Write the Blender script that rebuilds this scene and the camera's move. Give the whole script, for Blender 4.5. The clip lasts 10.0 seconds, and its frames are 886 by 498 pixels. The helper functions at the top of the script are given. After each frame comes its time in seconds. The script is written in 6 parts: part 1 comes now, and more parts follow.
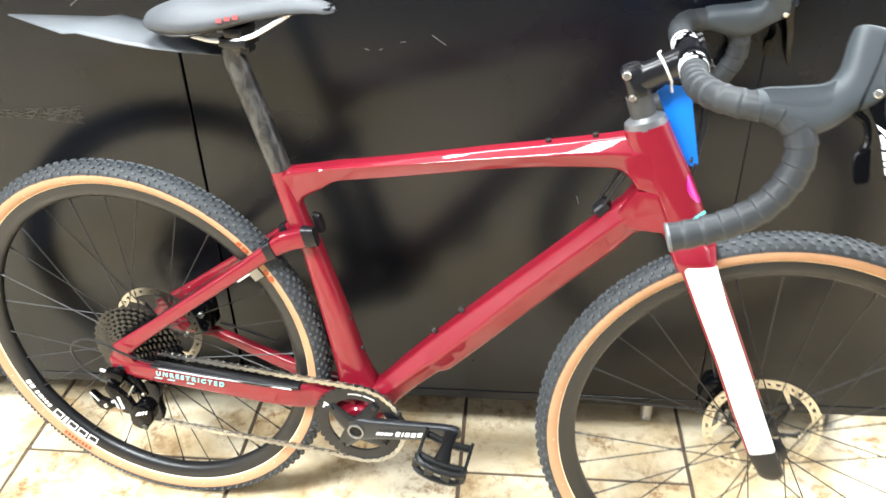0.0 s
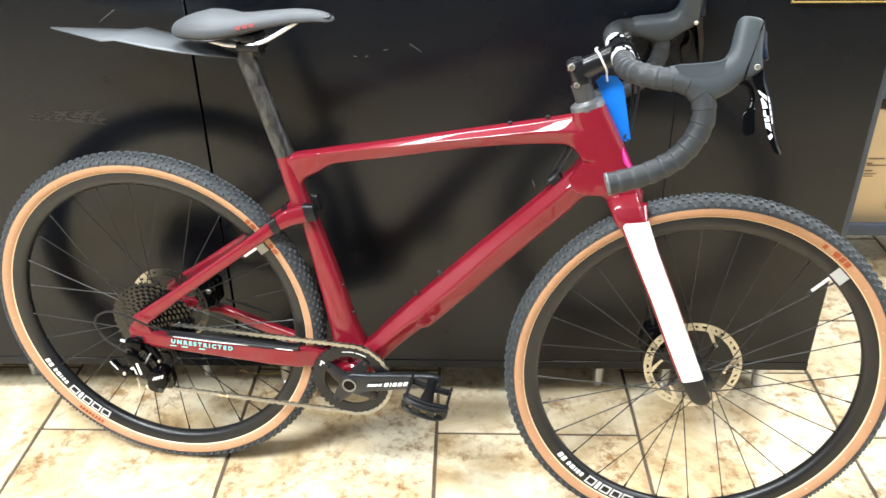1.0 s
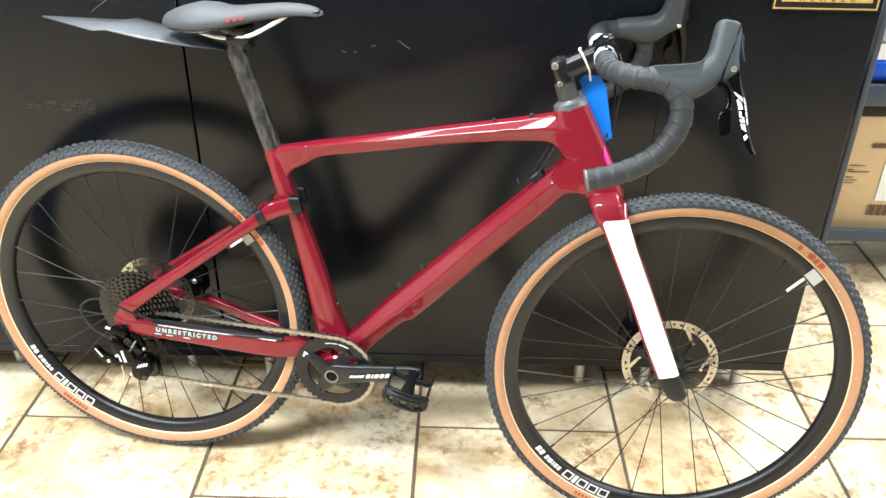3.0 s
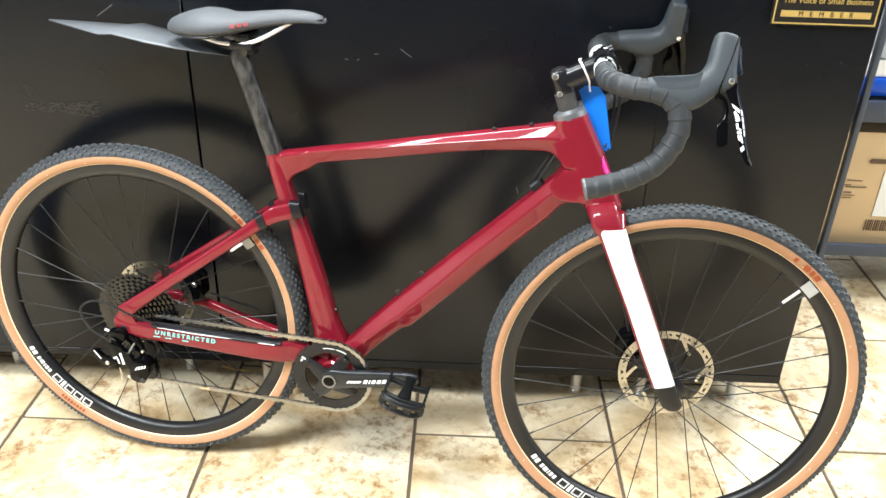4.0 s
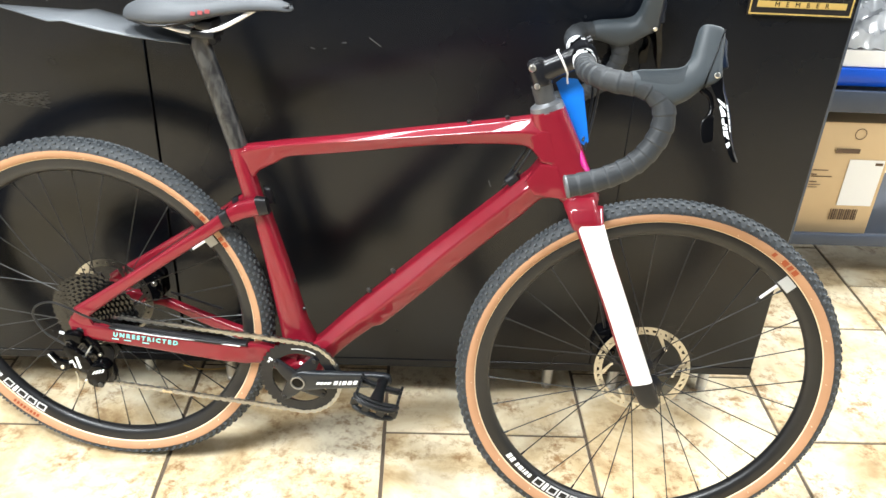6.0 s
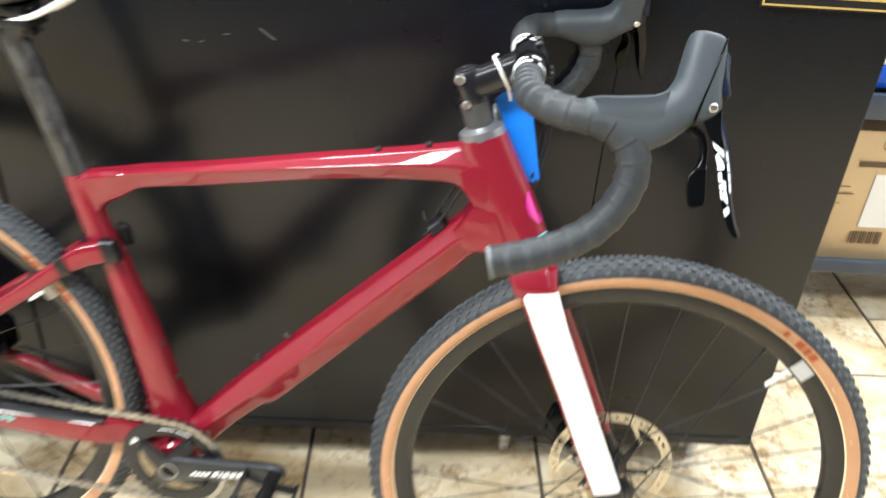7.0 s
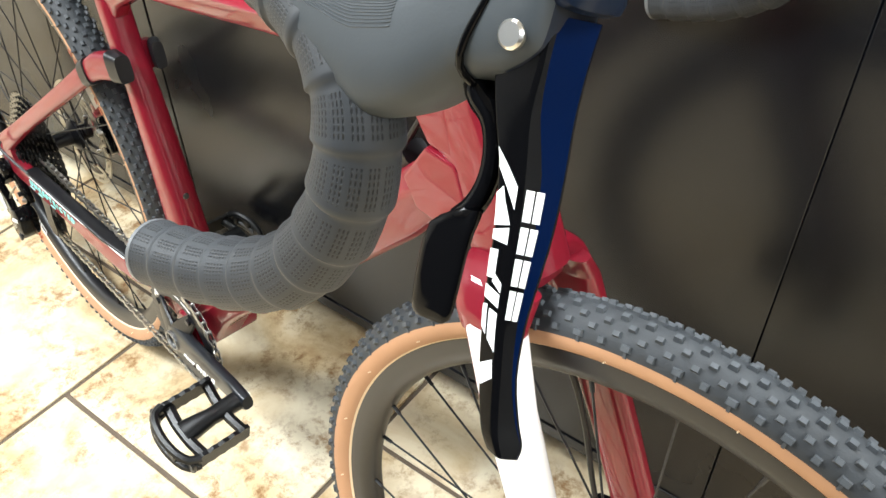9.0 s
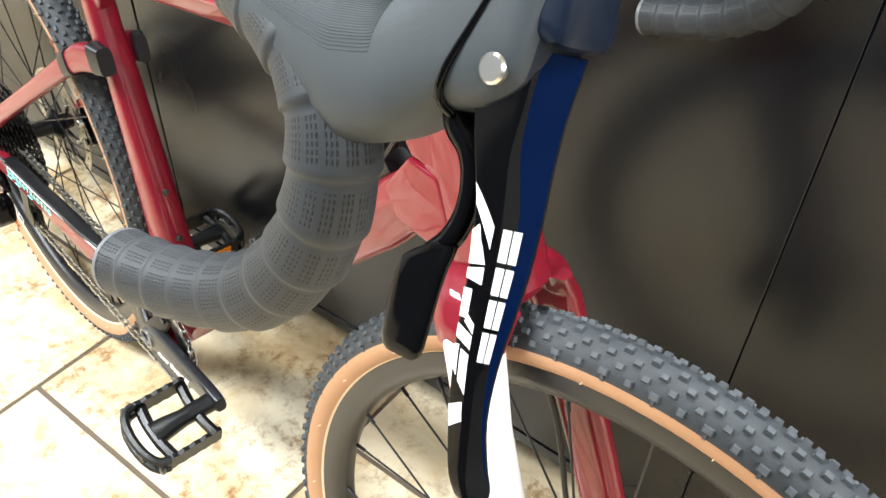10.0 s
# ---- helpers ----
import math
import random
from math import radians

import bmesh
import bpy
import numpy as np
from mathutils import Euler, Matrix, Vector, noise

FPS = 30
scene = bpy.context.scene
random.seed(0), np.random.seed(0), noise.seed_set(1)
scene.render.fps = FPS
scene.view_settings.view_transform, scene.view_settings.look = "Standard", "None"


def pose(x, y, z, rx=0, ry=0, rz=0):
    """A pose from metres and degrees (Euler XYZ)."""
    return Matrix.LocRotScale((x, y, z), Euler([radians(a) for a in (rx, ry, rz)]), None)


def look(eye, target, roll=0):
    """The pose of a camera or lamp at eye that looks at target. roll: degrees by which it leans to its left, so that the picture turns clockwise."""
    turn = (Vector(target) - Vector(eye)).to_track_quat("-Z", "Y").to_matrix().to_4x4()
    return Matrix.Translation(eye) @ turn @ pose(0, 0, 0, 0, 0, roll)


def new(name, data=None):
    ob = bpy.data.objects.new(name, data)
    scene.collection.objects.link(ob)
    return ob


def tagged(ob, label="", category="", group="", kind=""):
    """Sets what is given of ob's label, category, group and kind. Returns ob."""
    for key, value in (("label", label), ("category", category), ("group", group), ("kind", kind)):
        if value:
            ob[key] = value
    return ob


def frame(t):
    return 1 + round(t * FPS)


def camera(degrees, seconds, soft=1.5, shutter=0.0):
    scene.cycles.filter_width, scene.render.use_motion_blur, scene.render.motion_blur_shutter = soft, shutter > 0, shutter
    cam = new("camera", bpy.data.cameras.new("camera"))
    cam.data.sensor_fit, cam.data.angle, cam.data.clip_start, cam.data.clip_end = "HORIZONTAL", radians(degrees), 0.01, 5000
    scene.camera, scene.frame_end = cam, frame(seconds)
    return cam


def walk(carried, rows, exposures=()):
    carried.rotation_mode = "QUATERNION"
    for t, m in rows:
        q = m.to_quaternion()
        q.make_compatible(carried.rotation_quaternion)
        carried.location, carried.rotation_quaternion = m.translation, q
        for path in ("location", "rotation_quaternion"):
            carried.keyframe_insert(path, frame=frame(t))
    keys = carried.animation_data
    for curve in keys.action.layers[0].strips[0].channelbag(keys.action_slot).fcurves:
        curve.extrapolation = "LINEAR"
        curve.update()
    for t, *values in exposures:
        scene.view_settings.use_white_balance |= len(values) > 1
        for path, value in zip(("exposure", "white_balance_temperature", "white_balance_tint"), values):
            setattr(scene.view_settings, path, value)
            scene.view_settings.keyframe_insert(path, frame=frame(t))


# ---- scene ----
cam = camera(56.4, 10.0, shutter=0.5)
PATH = [
    (0, (0.186, -1.268, 1.313), (0.013, 0.399, 0.22), -1.5),
    (0.5, (0.163, -1.45, 1.315), (0.057, 0.267, 0.294), -1.9),
    (1, (0.155, -1.546, 1.328), (0.098, 0.185, 0.329), -0.7),
    (1.5, (0.17, -1.565, 1.327), (0.138, 0.176, 0.343), 0.1),
    (2, (0.165, -1.568, 1.323), (0.117, 0.173, 0.339), 0.1),
    (2.5, (0.167, -1.568, 1.328), (0.126, 0.163, 0.327), 0.3),
    (4, (0.171, -1.585, 1.326), (0.137, 0.162, 0.354), 1.7),
    (4.5, (0.169, -1.572, 1.331), (0.136, 0.178, 0.365), 0.9),
    (5, (0.162, -1.569, 1.332), (0.145, 0.172, 0.348), 0.9),
    (6.5, (0.136, -1.445, 1.3), (0.231, 0.269, 0.275), 3.6),
    (7, (0.281, -1.153, 1.256), (0.348, 0.539, 0.192), 4.0),
    (7.5, (0.397, -0.852, 1.185), (0.374, 0.828, 0.1), 3.3),
    (8, (0.5, -0.683, 1.138), (0.234, 0.855, -0.112), 4.1),
    (8.5, (0.612, -0.637, 1.097), (-0.146, 0.619, -0.262), -0.1),
    (9, (0.646, -0.629, 1.087), (-0.26, 0.545, -0.255), -1.1),
    (9.5, (0.646, -0.619, 1.083), (-0.26, 0.559, -0.256), 0.3),
    (10, (0.64, -0.616, 1.089), (-0.233, 0.578, -0.257), 1.9),
]
walk(cam, [(t, look(eye, target, roll)) for t, eye, target, roll in PATH],
     exposures=((0, 0.46), (0.5, 0.27), (1, 0.02), (7.0, 0), (7.5, 0.2), (8, 0.4), (8.5, 0.05), (9, -0.06), (9.5, 0.02), (10, 0.11)))

# ---- world and light: an indoor shop under ceiling panels ----
world = bpy.data.worlds.new("world")
scene.world = world
world.use_nodes = True
world.node_tree.nodes["Background"].inputs[0].default_value = (0.9, 0.95, 1.0, 1)
world.node_tree.nodes["Background"].inputs[1].default_value = 0.01
scene.view_settings.exposure = 0.0
LAMP_POWER = 126.0


# ---- materials ----
def mat(name, color, rough=0.5, metal=0.0, coat=0.0, coat_rough=0.05, spec=0.5, bump=0.0, bump_scale=200.0,
        vary=0.0, vary_scale=6.0, rough_vary=0.0, detail=4.0, trans=0.0):
    m = bpy.data.materials.new(name)
    m.use_nodes = True
    nt = m.node_tree
    p = nt.nodes["Principled BSDF"]
    p.inputs["Base Color"].default_value = (*color, 1)
    p.inputs["Roughness"].default_value = rough
    p.inputs["Metallic"].default_value = metal
    p.inputs["Coat Weight"].default_value = coat
    p.inputs["Coat Roughness"].default_value = coat_rough
    p.inputs["Specular IOR Level"].default_value = spec
    p.inputs["Transmission Weight"].default_value = trans
    tc = nt.nodes.new("ShaderNodeTexCoord")
    if vary > 0 or rough_vary > 0:
        n = nt.nodes.new("ShaderNodeTexNoise")
        n.inputs["Scale"].default_value = vary_scale
        n.inputs["Detail"].default_value = 6
        nt.links.new(tc.outputs["Object"], n.inputs["Vector"])
        if vary > 0:
            mx = nt.nodes.new("ShaderNodeMix")
            mx.data_type = "RGBA"
            mx.inputs[6].default_value = (*[c * (1 - vary) for c in color], 1)
            mx.inputs[7].default_value = (*[min(1, c * (1 + vary)) for c in color], 1)
            nt.links.new(n.outputs["Fac"], mx.inputs[0])
            nt.links.new(mx.outputs[2], p.inputs["Base Color"])
        if rough_vary > 0:
            mr = nt.nodes.new("ShaderNodeMapRange")
            mr.inputs["From Min"].default_value, mr.inputs["From Max"].default_value = 0.3, 0.7
            mr.inputs["To Min"].default_value = max(0, rough - rough_vary)
            mr.inputs["To Max"].default_value = rough + rough_vary
            nt.links.new(n.outputs["Fac"], mr.inputs["Value"])
            nt.links.new(mr.outputs["Result"], p.inputs["Roughness"])
    if bump > 0:
        nb = nt.nodes.new("ShaderNodeTexNoise")
        nb.inputs["Scale"].default_value = bump_scale
        nb.inputs["Detail"].default_value = detail
        b = nt.nodes.new("ShaderNodeBump")
        b.inputs["Strength"].default_value = bump
        b.inputs["Distance"].default_value = 0.001
        nt.links.new(tc.outputs["Object"], nb.inputs["Vector"])
        nt.links.new(nb.outputs["Fac"], b.inputs["Height"])
        nt.links.new(b.outputs["Normal"], p.inputs["Normal"])
    return m


def shader(m):
    return m.node_tree, m.node_tree.nodes["Principled BSDF"]


M_RED = mat("red_paint", (0.165, 0.0050, 0.0145), 0.5, 0.0, 0.72, 0.03, spec=0.12, vary=0.08, vary_scale=40)
M_WHITE = mat("white_paint", (0.82, 0.80, 0.80), 0.35, coat=0.6, vary=0.03, vary_scale=20)
M_BLACK = mat("black_satin", (0.0075, 0.0075, 0.009), 0.38, spec=0.32, vary=0.3, vary_scale=40)
M_GLOSS = mat("black_gloss", (0.0020, 0.0020, 0.0024), 0.08, spec=0.12)
M_NAVY = mat("navy_film", (0.0005, 0.0050, 0.0270), 0.30, spec=0.02)
M_NOSE = mat("navy_black_housing", (0.005, 0.009, 0.019), 0.34, spec=0.16, vary=0.2, vary_scale=60)
M_RUBBER = mat("hood_rubber", (0.0262, 0.0335, 0.0392), 0.60, bump=0.05, bump_scale=900, vary=0.12, vary_scale=30)
M_TAPE = mat("bar_tape", (0.0135, 0.0165, 0.0195), 0.58, spec=0.40, vary=0.15, vary_scale=60)
M_TREAD = mat("tyre_tread", (0.023, 0.0265, 0.030), 0.66, bump=0.25, bump_scale=700, vary=0.45, vary_scale=26)
M_KNOB = mat("tyre_knob", (0.048, 0.054, 0.060), 0.65, bump=0.2, bump_scale=700, vary=0.4, vary_scale=90)
M_TAN = mat("tan_sidewall", (0.42, 0.222, 0.118), 0.62, bump=0.25, bump_scale=1500, vary=0.12, vary_scale=25)
M_CREAM = mat("cream_bead", (0.78, 0.62, 0.42), 0.6)
M_RIM = mat("black_rim", (0.009, 0.009, 0.010), 0.36, spec=0.4, vary=0.2, vary_scale=30)
M_SPOKE = mat("black_spoke", (0.010, 0.010, 0.011), 0.38, spec=0.35)
M_BOLT = mat("dark_bolt_steel", (0.06, 0.06, 0.06), 0.3, 0.8)
M_STEEL = mat("bright_steel", (0.62, 0.60, 0.56), 0.28, 1.0, vary=0.15, vary_scale=60)
M_ROTOR = mat("brake_steel", (0.50, 0.47, 0.41), 0.30, 1.0, vary=0.12, vary_scale=80)
M_CHAIN = mat("chain_steel", (0.36, 0.352, 0.335), 0.34, 1.0, vary=0.3, vary_scale=120)
M_COG = mat("cassette_steel", (0.040, 0.039, 0.038), 0.24, 0.85, vary=0.3, vary_scale=90)
M_CRANK = mat("crank_grey", (0.012, 0.014, 0.017), 0.32, 0.1, spec=0.4, vary=0.2, vary_scale=40)
M_PEDAL = mat("pedal_plastic", (0.006, 0.0065, 0.007), 0.36, spec=0.3, bump=0.15, bump_scale=500, vary=0.2, vary_scale=40)
M_SADDLE = mat("saddle_cover", (0.047, 0.051, 0.057), 0.62, bump=0.3, bump_scale=900, vary=0.12, vary_scale=40)
M_FENDER = mat("grey_plastic", (0.085, 0.092, 0.100), 0.5, vary=0.15, vary_scale=12)
M_TAG = mat("blue_card", (0.0, 0.145, 0.60), 0.4, vary=0.08, vary_scale=30)
M_MAGENTA = mat("magenta_print", (0.48, 0.0, 0.20), 0.3, coat=1.0)
M_CYAN = mat("turquoise_print", (0.12, 0.62, 0.60), 0.4)
M_PALECYAN = mat("pale_turquoise_print", (0.20, 0.66, 0.62), 0.4)
M_GREYPRINT = mat("grey_print", (0.60, 0.61, 0.63), 0.4)
M_PRINT = mat("white_print", (0.80, 0.81, 0.82), 0.4)
M_REDPRINT = mat("red_print", (0.24, 0.035, 0.035), 0.5)
M_BROWNPRINT = mat("rust_print", (0.30, 0.055, 0.012), 0.6)
M_AMBER = mat("amber_reflector", (0.75, 0.22, 0.01), 0.2, coat=0.6)
M_GREYSTEEL = mat("blue_grey_steel", (0.045, 0.060, 0.092), 0.45, vary=0.12, vary_scale=15)
M_CARD = mat("cardboard", (0.60, 0.43, 0.24), 0.75, bump=0.1, bump_scale=300, vary=0.08, vary_scale=9)
M_INK = mat("brown_ink", (0.12, 0.075, 0.045), 0.8)
M_PAPER = mat("white_paper", (0.85, 0.85, 0.84), 0.7, vary=0.02, vary_scale=8)
M_BLUE = mat("blue_plastic", (0.0, 0.085, 0.60), 0.35, vary=0.05, vary_scale=8)
M_BAG = mat("clear_wrap", (0.45, 0.47, 0.50), 0.18, spec=0.8, vary=0.3, vary_scale=25, bump=0.8, bump_scale=40)
M_WALL = mat("wall_paint", (0.52, 0.51, 0.49), 0.7, bump=0.1, bump_scale=120, vary=0.05, vary_scale=2)
M_DARKWALL = mat("dark_reflection_wall", (0.027, 0.033, 0.042), 0.7, bump=0.1, bump_scale=120, vary=0.08, vary_scale=2)
M_CEIL = mat("ceiling_board", (0.42, 0.42, 0.42), 0.85, bump=0.3, bump_scale=90, vary=0.05, vary_scale=30)
M_LEG = mat("zinc_leg", (0.55, 0.54, 0.52), 0.35, 0.8, vary=0.15, vary_scale=50)
M_GOLD = mat("gold_print", (0.72, 0.50, 0.16), 0.32, 0.5)
M_PLAQUE = mat("black_plaque", (0.015, 0.013, 0.012), 0.25)
M_GROUT = mat("brown_grout", (0.115, 0.085, 0.06), 0.85, bump=0.4, bump_scale=250, vary=0.25, vary_scale=20)
M_GLOW = bpy.data.materials.new("light_diffuser")
M_GLOW.use_nodes = True
p_ = shader(M_GLOW)[1]
p_.inputs["Base Color"].default_value = (0.9, 0.9, 0.9, 1)
p_.inputs["Emission Color"].default_value = (0.98, 0.99, 1.0, 1)
p_.inputs["Emission Strength"].default_value = 9.0


def carbon():
    m = mat("bare_carbon", (0.03, 0.03, 0.032), 0.42, coat=0.15)
    nt, p = shader(m)
    tc = nt.nodes.new("ShaderNodeTexCoord")
    mp = nt.nodes.new("ShaderNodeMapping")
    mp.inputs["Scale"].default_value = (60, 60, 30)
    n = nt.nodes.new("ShaderNodeTexNoise")
    n.inputs["Scale"].default_value = 1.0
    n.inputs["Detail"].default_value = 5
    n.inputs["Distortion"].default_value = 1.5
    r = nt.nodes.new("ShaderNodeValToRGB")
    r.color_ramp.elements[0].position, r.color_ramp.elements[0].color = 0.42, (0.007, 0.007, 0.008, 1)
    r.color_ramp.elements[1].position, r.color_ramp.elements[1].color = 0.62, (0.040, 0.039, 0.037, 1)
    nt.links.new(tc.outputs["Object"], mp.inputs["Vector"])
    nt.links.new(mp.outputs["Vector"], n.inputs["Vector"])
    nt.links.new(n.outputs["Fac"], r.inputs["Fac"])
    nt.links.new(r.outputs["Color"], p.inputs["Base Color"])
    return m


def tile_glaze():
    m = mat("stone_look_tile", (0.6, 0.5, 0.35), 0.28)
    nt, p = shader(m)
    tc = nt.nodes.new("ShaderNodeTexCoord")
    oi = nt.nodes.new("ShaderNodeObjectInfo")
    vm = nt.nodes.new("ShaderNodeVectorMath")
    vm.operation = "MULTIPLY_ADD"
    comb = nt.nodes.new("ShaderNodeCombineXYZ")
    for i in range(3):
        nt.links.new(oi.outputs["Random"], comb.inputs[i])
    vm.inputs[1].default_value = (37.0, 53.0, 71.0)
    nt.links.new(comb.outputs[0], vm.inputs[0])
    nt.links.new(tc.outputs["Object"], vm.inputs[2])

    def noise_node(scale, detail, distort=0.0, rough=0.55):
        n = nt.nodes.new("ShaderNodeTexNoise")
        n.inputs["Scale"].default_value, n.inputs["Detail"].default_value = scale, detail
        n.inputs["Distortion"].default_value, n.inputs["Roughness"].default_value = distort, rough
        nt.links.new(vm.outputs[0], n.inputs["Vector"])
        return n

    def ramp(src, stops):
        r = nt.nodes.new("ShaderNodeValToRGB")
        for k, (pos, col) in enumerate(stops):
            e = r.color_ramp.elements[k] if k < 2 else r.color_ramp.elements.new(pos)
            e.position, e.color = pos, (*col, 1)
        nt.links.new(src.outputs["Fac"], r.inputs["Fac"])
        return r

    big = ramp(noise_node(5.5, 8, 0.6, 0.6), [(0.28, (0.368, 0.230, 0.104)), (0.44, (0.600, 0.466, 0.280)), (0.62, (0.788, 0.703, 0.526))])
    fine = ramp(noise_node(38, 9, 0.15, 0.72), [(0.38, (0.38, 0.22, 0.10)), (0.53, (1, 1, 1))])
    mask = ramp(noise_node(9, 6, 0.2), [(0.40, (0.0, 0.0, 0.0)), (0.60, (0.9, 0.9, 0.9))])
    mx = nt.nodes.new("ShaderNodeMix")
    mx.data_type, mx.blend_type = "RGBA", "MULTIPLY"
    nt.links.new(mask.outputs["Color"], mx.inputs[0])
    nt.links.new(big.outputs["Color"], mx.inputs[6])
    nt.links.new(fine.outputs["Color"], mx.inputs[7])
    nt.links.new(mx.outputs[2], p.inputs["Base Color"])
    b = nt.nodes.new("ShaderNodeBump")
    b.inputs["Strength"].default_value, b.inputs["Distance"].default_value = 0.12, 0.004
    nt.links.new(noise_node(14, 6).outputs["Fac"], b.inputs["Height"])
    nt.links.new(b.outputs["Normal"], p.inputs["Normal"])
    return m


def laminate():
    """Black laminate, scuffed: soft gloss with faint smears."""
    m = mat("black_laminate", (0.0055, 0.0055, 0.0055), 0.24, spec=0.35)
    nt, p = shader(m)
    tc = nt.nodes.new("ShaderNodeTexCoord")
    n = nt.nodes.new("ShaderNodeTexNoise")
    n.inputs["Scale"].default_value, n.inputs["Detail"].default_value = 3.0, 7
    mr = nt.nodes.new("ShaderNodeMapRange")
    mr.inputs["From Min"].default_value, mr.inputs["From Max"].default_value = 0.3, 0.7
    mr.inputs["To Min"].default_value, mr.inputs["To Max"].default_value = 0.20, 0.30
    nt.links.new(tc.outputs["Object"], n.inputs["Vector"])
    nt.links.new(n.outputs["Fac"], mr.inputs["Value"])
    nt.links.new(mr.outputs["Result"], p.inputs["Roughness"])
    s = nt.nodes.new("ShaderNodeTexNoise")
    s.inputs["Scale"].default_value, s.inputs["Detail"].default_value = 55.0, 8
    r = nt.nodes.new("ShaderNodeValToRGB")
    r.color_ramp.elements[0].position, r.color_ramp.elements[0].color = 0.70, (0.0030, 0.0038, 0.0058, 1)
    r.color_ramp.elements[1].position, r.color_ramp.elements[1].color = 0.82, (0.028, 0.029, 0.031, 1)
    nt.links.new(tc.outputs["Object"], s.inputs["Vector"])
    nt.links.new(s.outputs["Fac"], r.inputs["Fac"])
    nt.links.new(r.outputs["Color"], p.inputs["Base Color"])
    nb = nt.nodes.new("ShaderNodeTexNoise")
    nb.inputs["Scale"].default_value, nb.inputs["Detail"].default_value = 420.0, 3
    b = nt.nodes.new("ShaderNodeBump")
    b.inputs["Strength"].default_value, b.inputs["Distance"].default_value = 0.06, 0.001
    nt.links.new(tc.outputs["Object"], nb.inputs["Vector"])
    nt.links.new(nb.outputs["Fac"], b.inputs["Height"])
    nt.links.new(b.outputs["Normal"], p.inputs["Normal"])
    return m


def perforated(m, pitch, base):
    """Groups of small holes punched in the tape, with a plain band where each turn overlaps the last."""
    nt, p = shader(m)

    def math_node(op, a, b=None):
        n = nt.nodes.new("ShaderNodeMath")
        n.operation = op
        for k, v in enumerate((a, b)):
            if v is None:
                continue
            if isinstance(v, (int, float)):
                n.inputs[k].default_value = v
            else:
                nt.links.new(v, n.inputs[k])
        return n.outputs[0]

    tc = nt.nodes.new("ShaderNodeTexCoord")
    sep = nt.nodes.new("ShaderNodeSeparateXYZ")
    nt.links.new(tc.outputs["UV"], sep.inputs[0])
    along, round_ = sep.outputs[0], sep.outputs[1]
    turn = math_node("FRACT", math_node("DIVIDE", along, pitch))
    band = math_node("MULTIPLY", math_node("GREATER_THAN", turn, 0.12), math_node("LESS_THAN", turn, 0.74))
    group = math_node("GREATER_THAN", math_node("FRACT", math_node("DIVIDE", round_, 4.2)), 0.22)
    fu, fv = math_node("SUBTRACT", math_node("FRACT", math_node("MULTIPLY", along, 0.72)), 0.5), math_node("SUBTRACT", math_node("FRACT", round_), 0.5)
    dist = math_node("SQRT", math_node("ADD", math_node("MULTIPLY", math_node("MULTIPLY", fu, fu), 0.55), math_node("MULTIPLY", math_node("MULTIPLY", fv, fv), 1.4)))
    mr = nt.nodes.new("ShaderNodeMapRange")
    mr.inputs["From Min"].default_value, mr.inputs["From Max"].default_value = 0.34, 0.20
    nt.links.new(dist, mr.inputs["Value"])
    pit = math_node("MULTIPLY", math_node("MULTIPLY", mr.outputs["Result"], band), group)
    mx = nt.nodes.new("ShaderNodeMix")
    mx.data_type = "RGBA"
    mx.inputs[6].default_value = (*base, 1)
    # shade inside the holes is put into the tape's colour
    mx.inputs[7].default_value = (*[c * 0.18 for c in base], 1)
    nt.links.new(pit, mx.inputs[0])
    nt.links.new(mx.outputs[2], p.inputs["Base Color"])
    b = nt.nodes.new("ShaderNodeBump")
    b.inputs["Strength"].default_value, b.inputs["Distance"].default_value = 0.8, 0.0005
    b.invert = True
    nt.links.new(pit, b.inputs["Height"])
    nt.links.new(b.outputs["Normal"], p.inputs["Normal"])


M_CARBON, M_TILE, M_LAM = carbon(), tile_glaze(), laminate()
perforated(M_TAPE, 0.0205 * 640, (0.0235, 0.0265, 0.0300))


# ---- mesh helpers ----
def part(name, bm, material, parent=None, label="", smooth=True, recalc=True):
    me = bpy.data.meshes.new(name)
    if recalc:
        bmesh.ops.recalc_face_normals(bm, faces=bm.faces)
    bm.to_mesh(me)
    bm.free()
    for m in material if isinstance(material, (list, tuple)) else [material]:
        me.materials.append(m)
    if smooth:
        me.polygons.foreach_set("use_smooth", [True] * len(me.polygons))
        me.set_sharp_from_angle(angle=radians(38))
    ob = new(name, me)
    if parent:
        ob.parent = parent
    if label:
        ob["label"] = label
    return ob


def again(ob, name, m, parent=None):
    """Another object on the same mesh."""
    o = new(name, ob.data)
    o.parent = parent or ob.parent
    o.matrix_local = m
    return o


def L(u, v, w=0.0):
    """A place in the bicycle's own frame: ahead, up, and towards its chain side."""
    return Vector((u, -w, v))


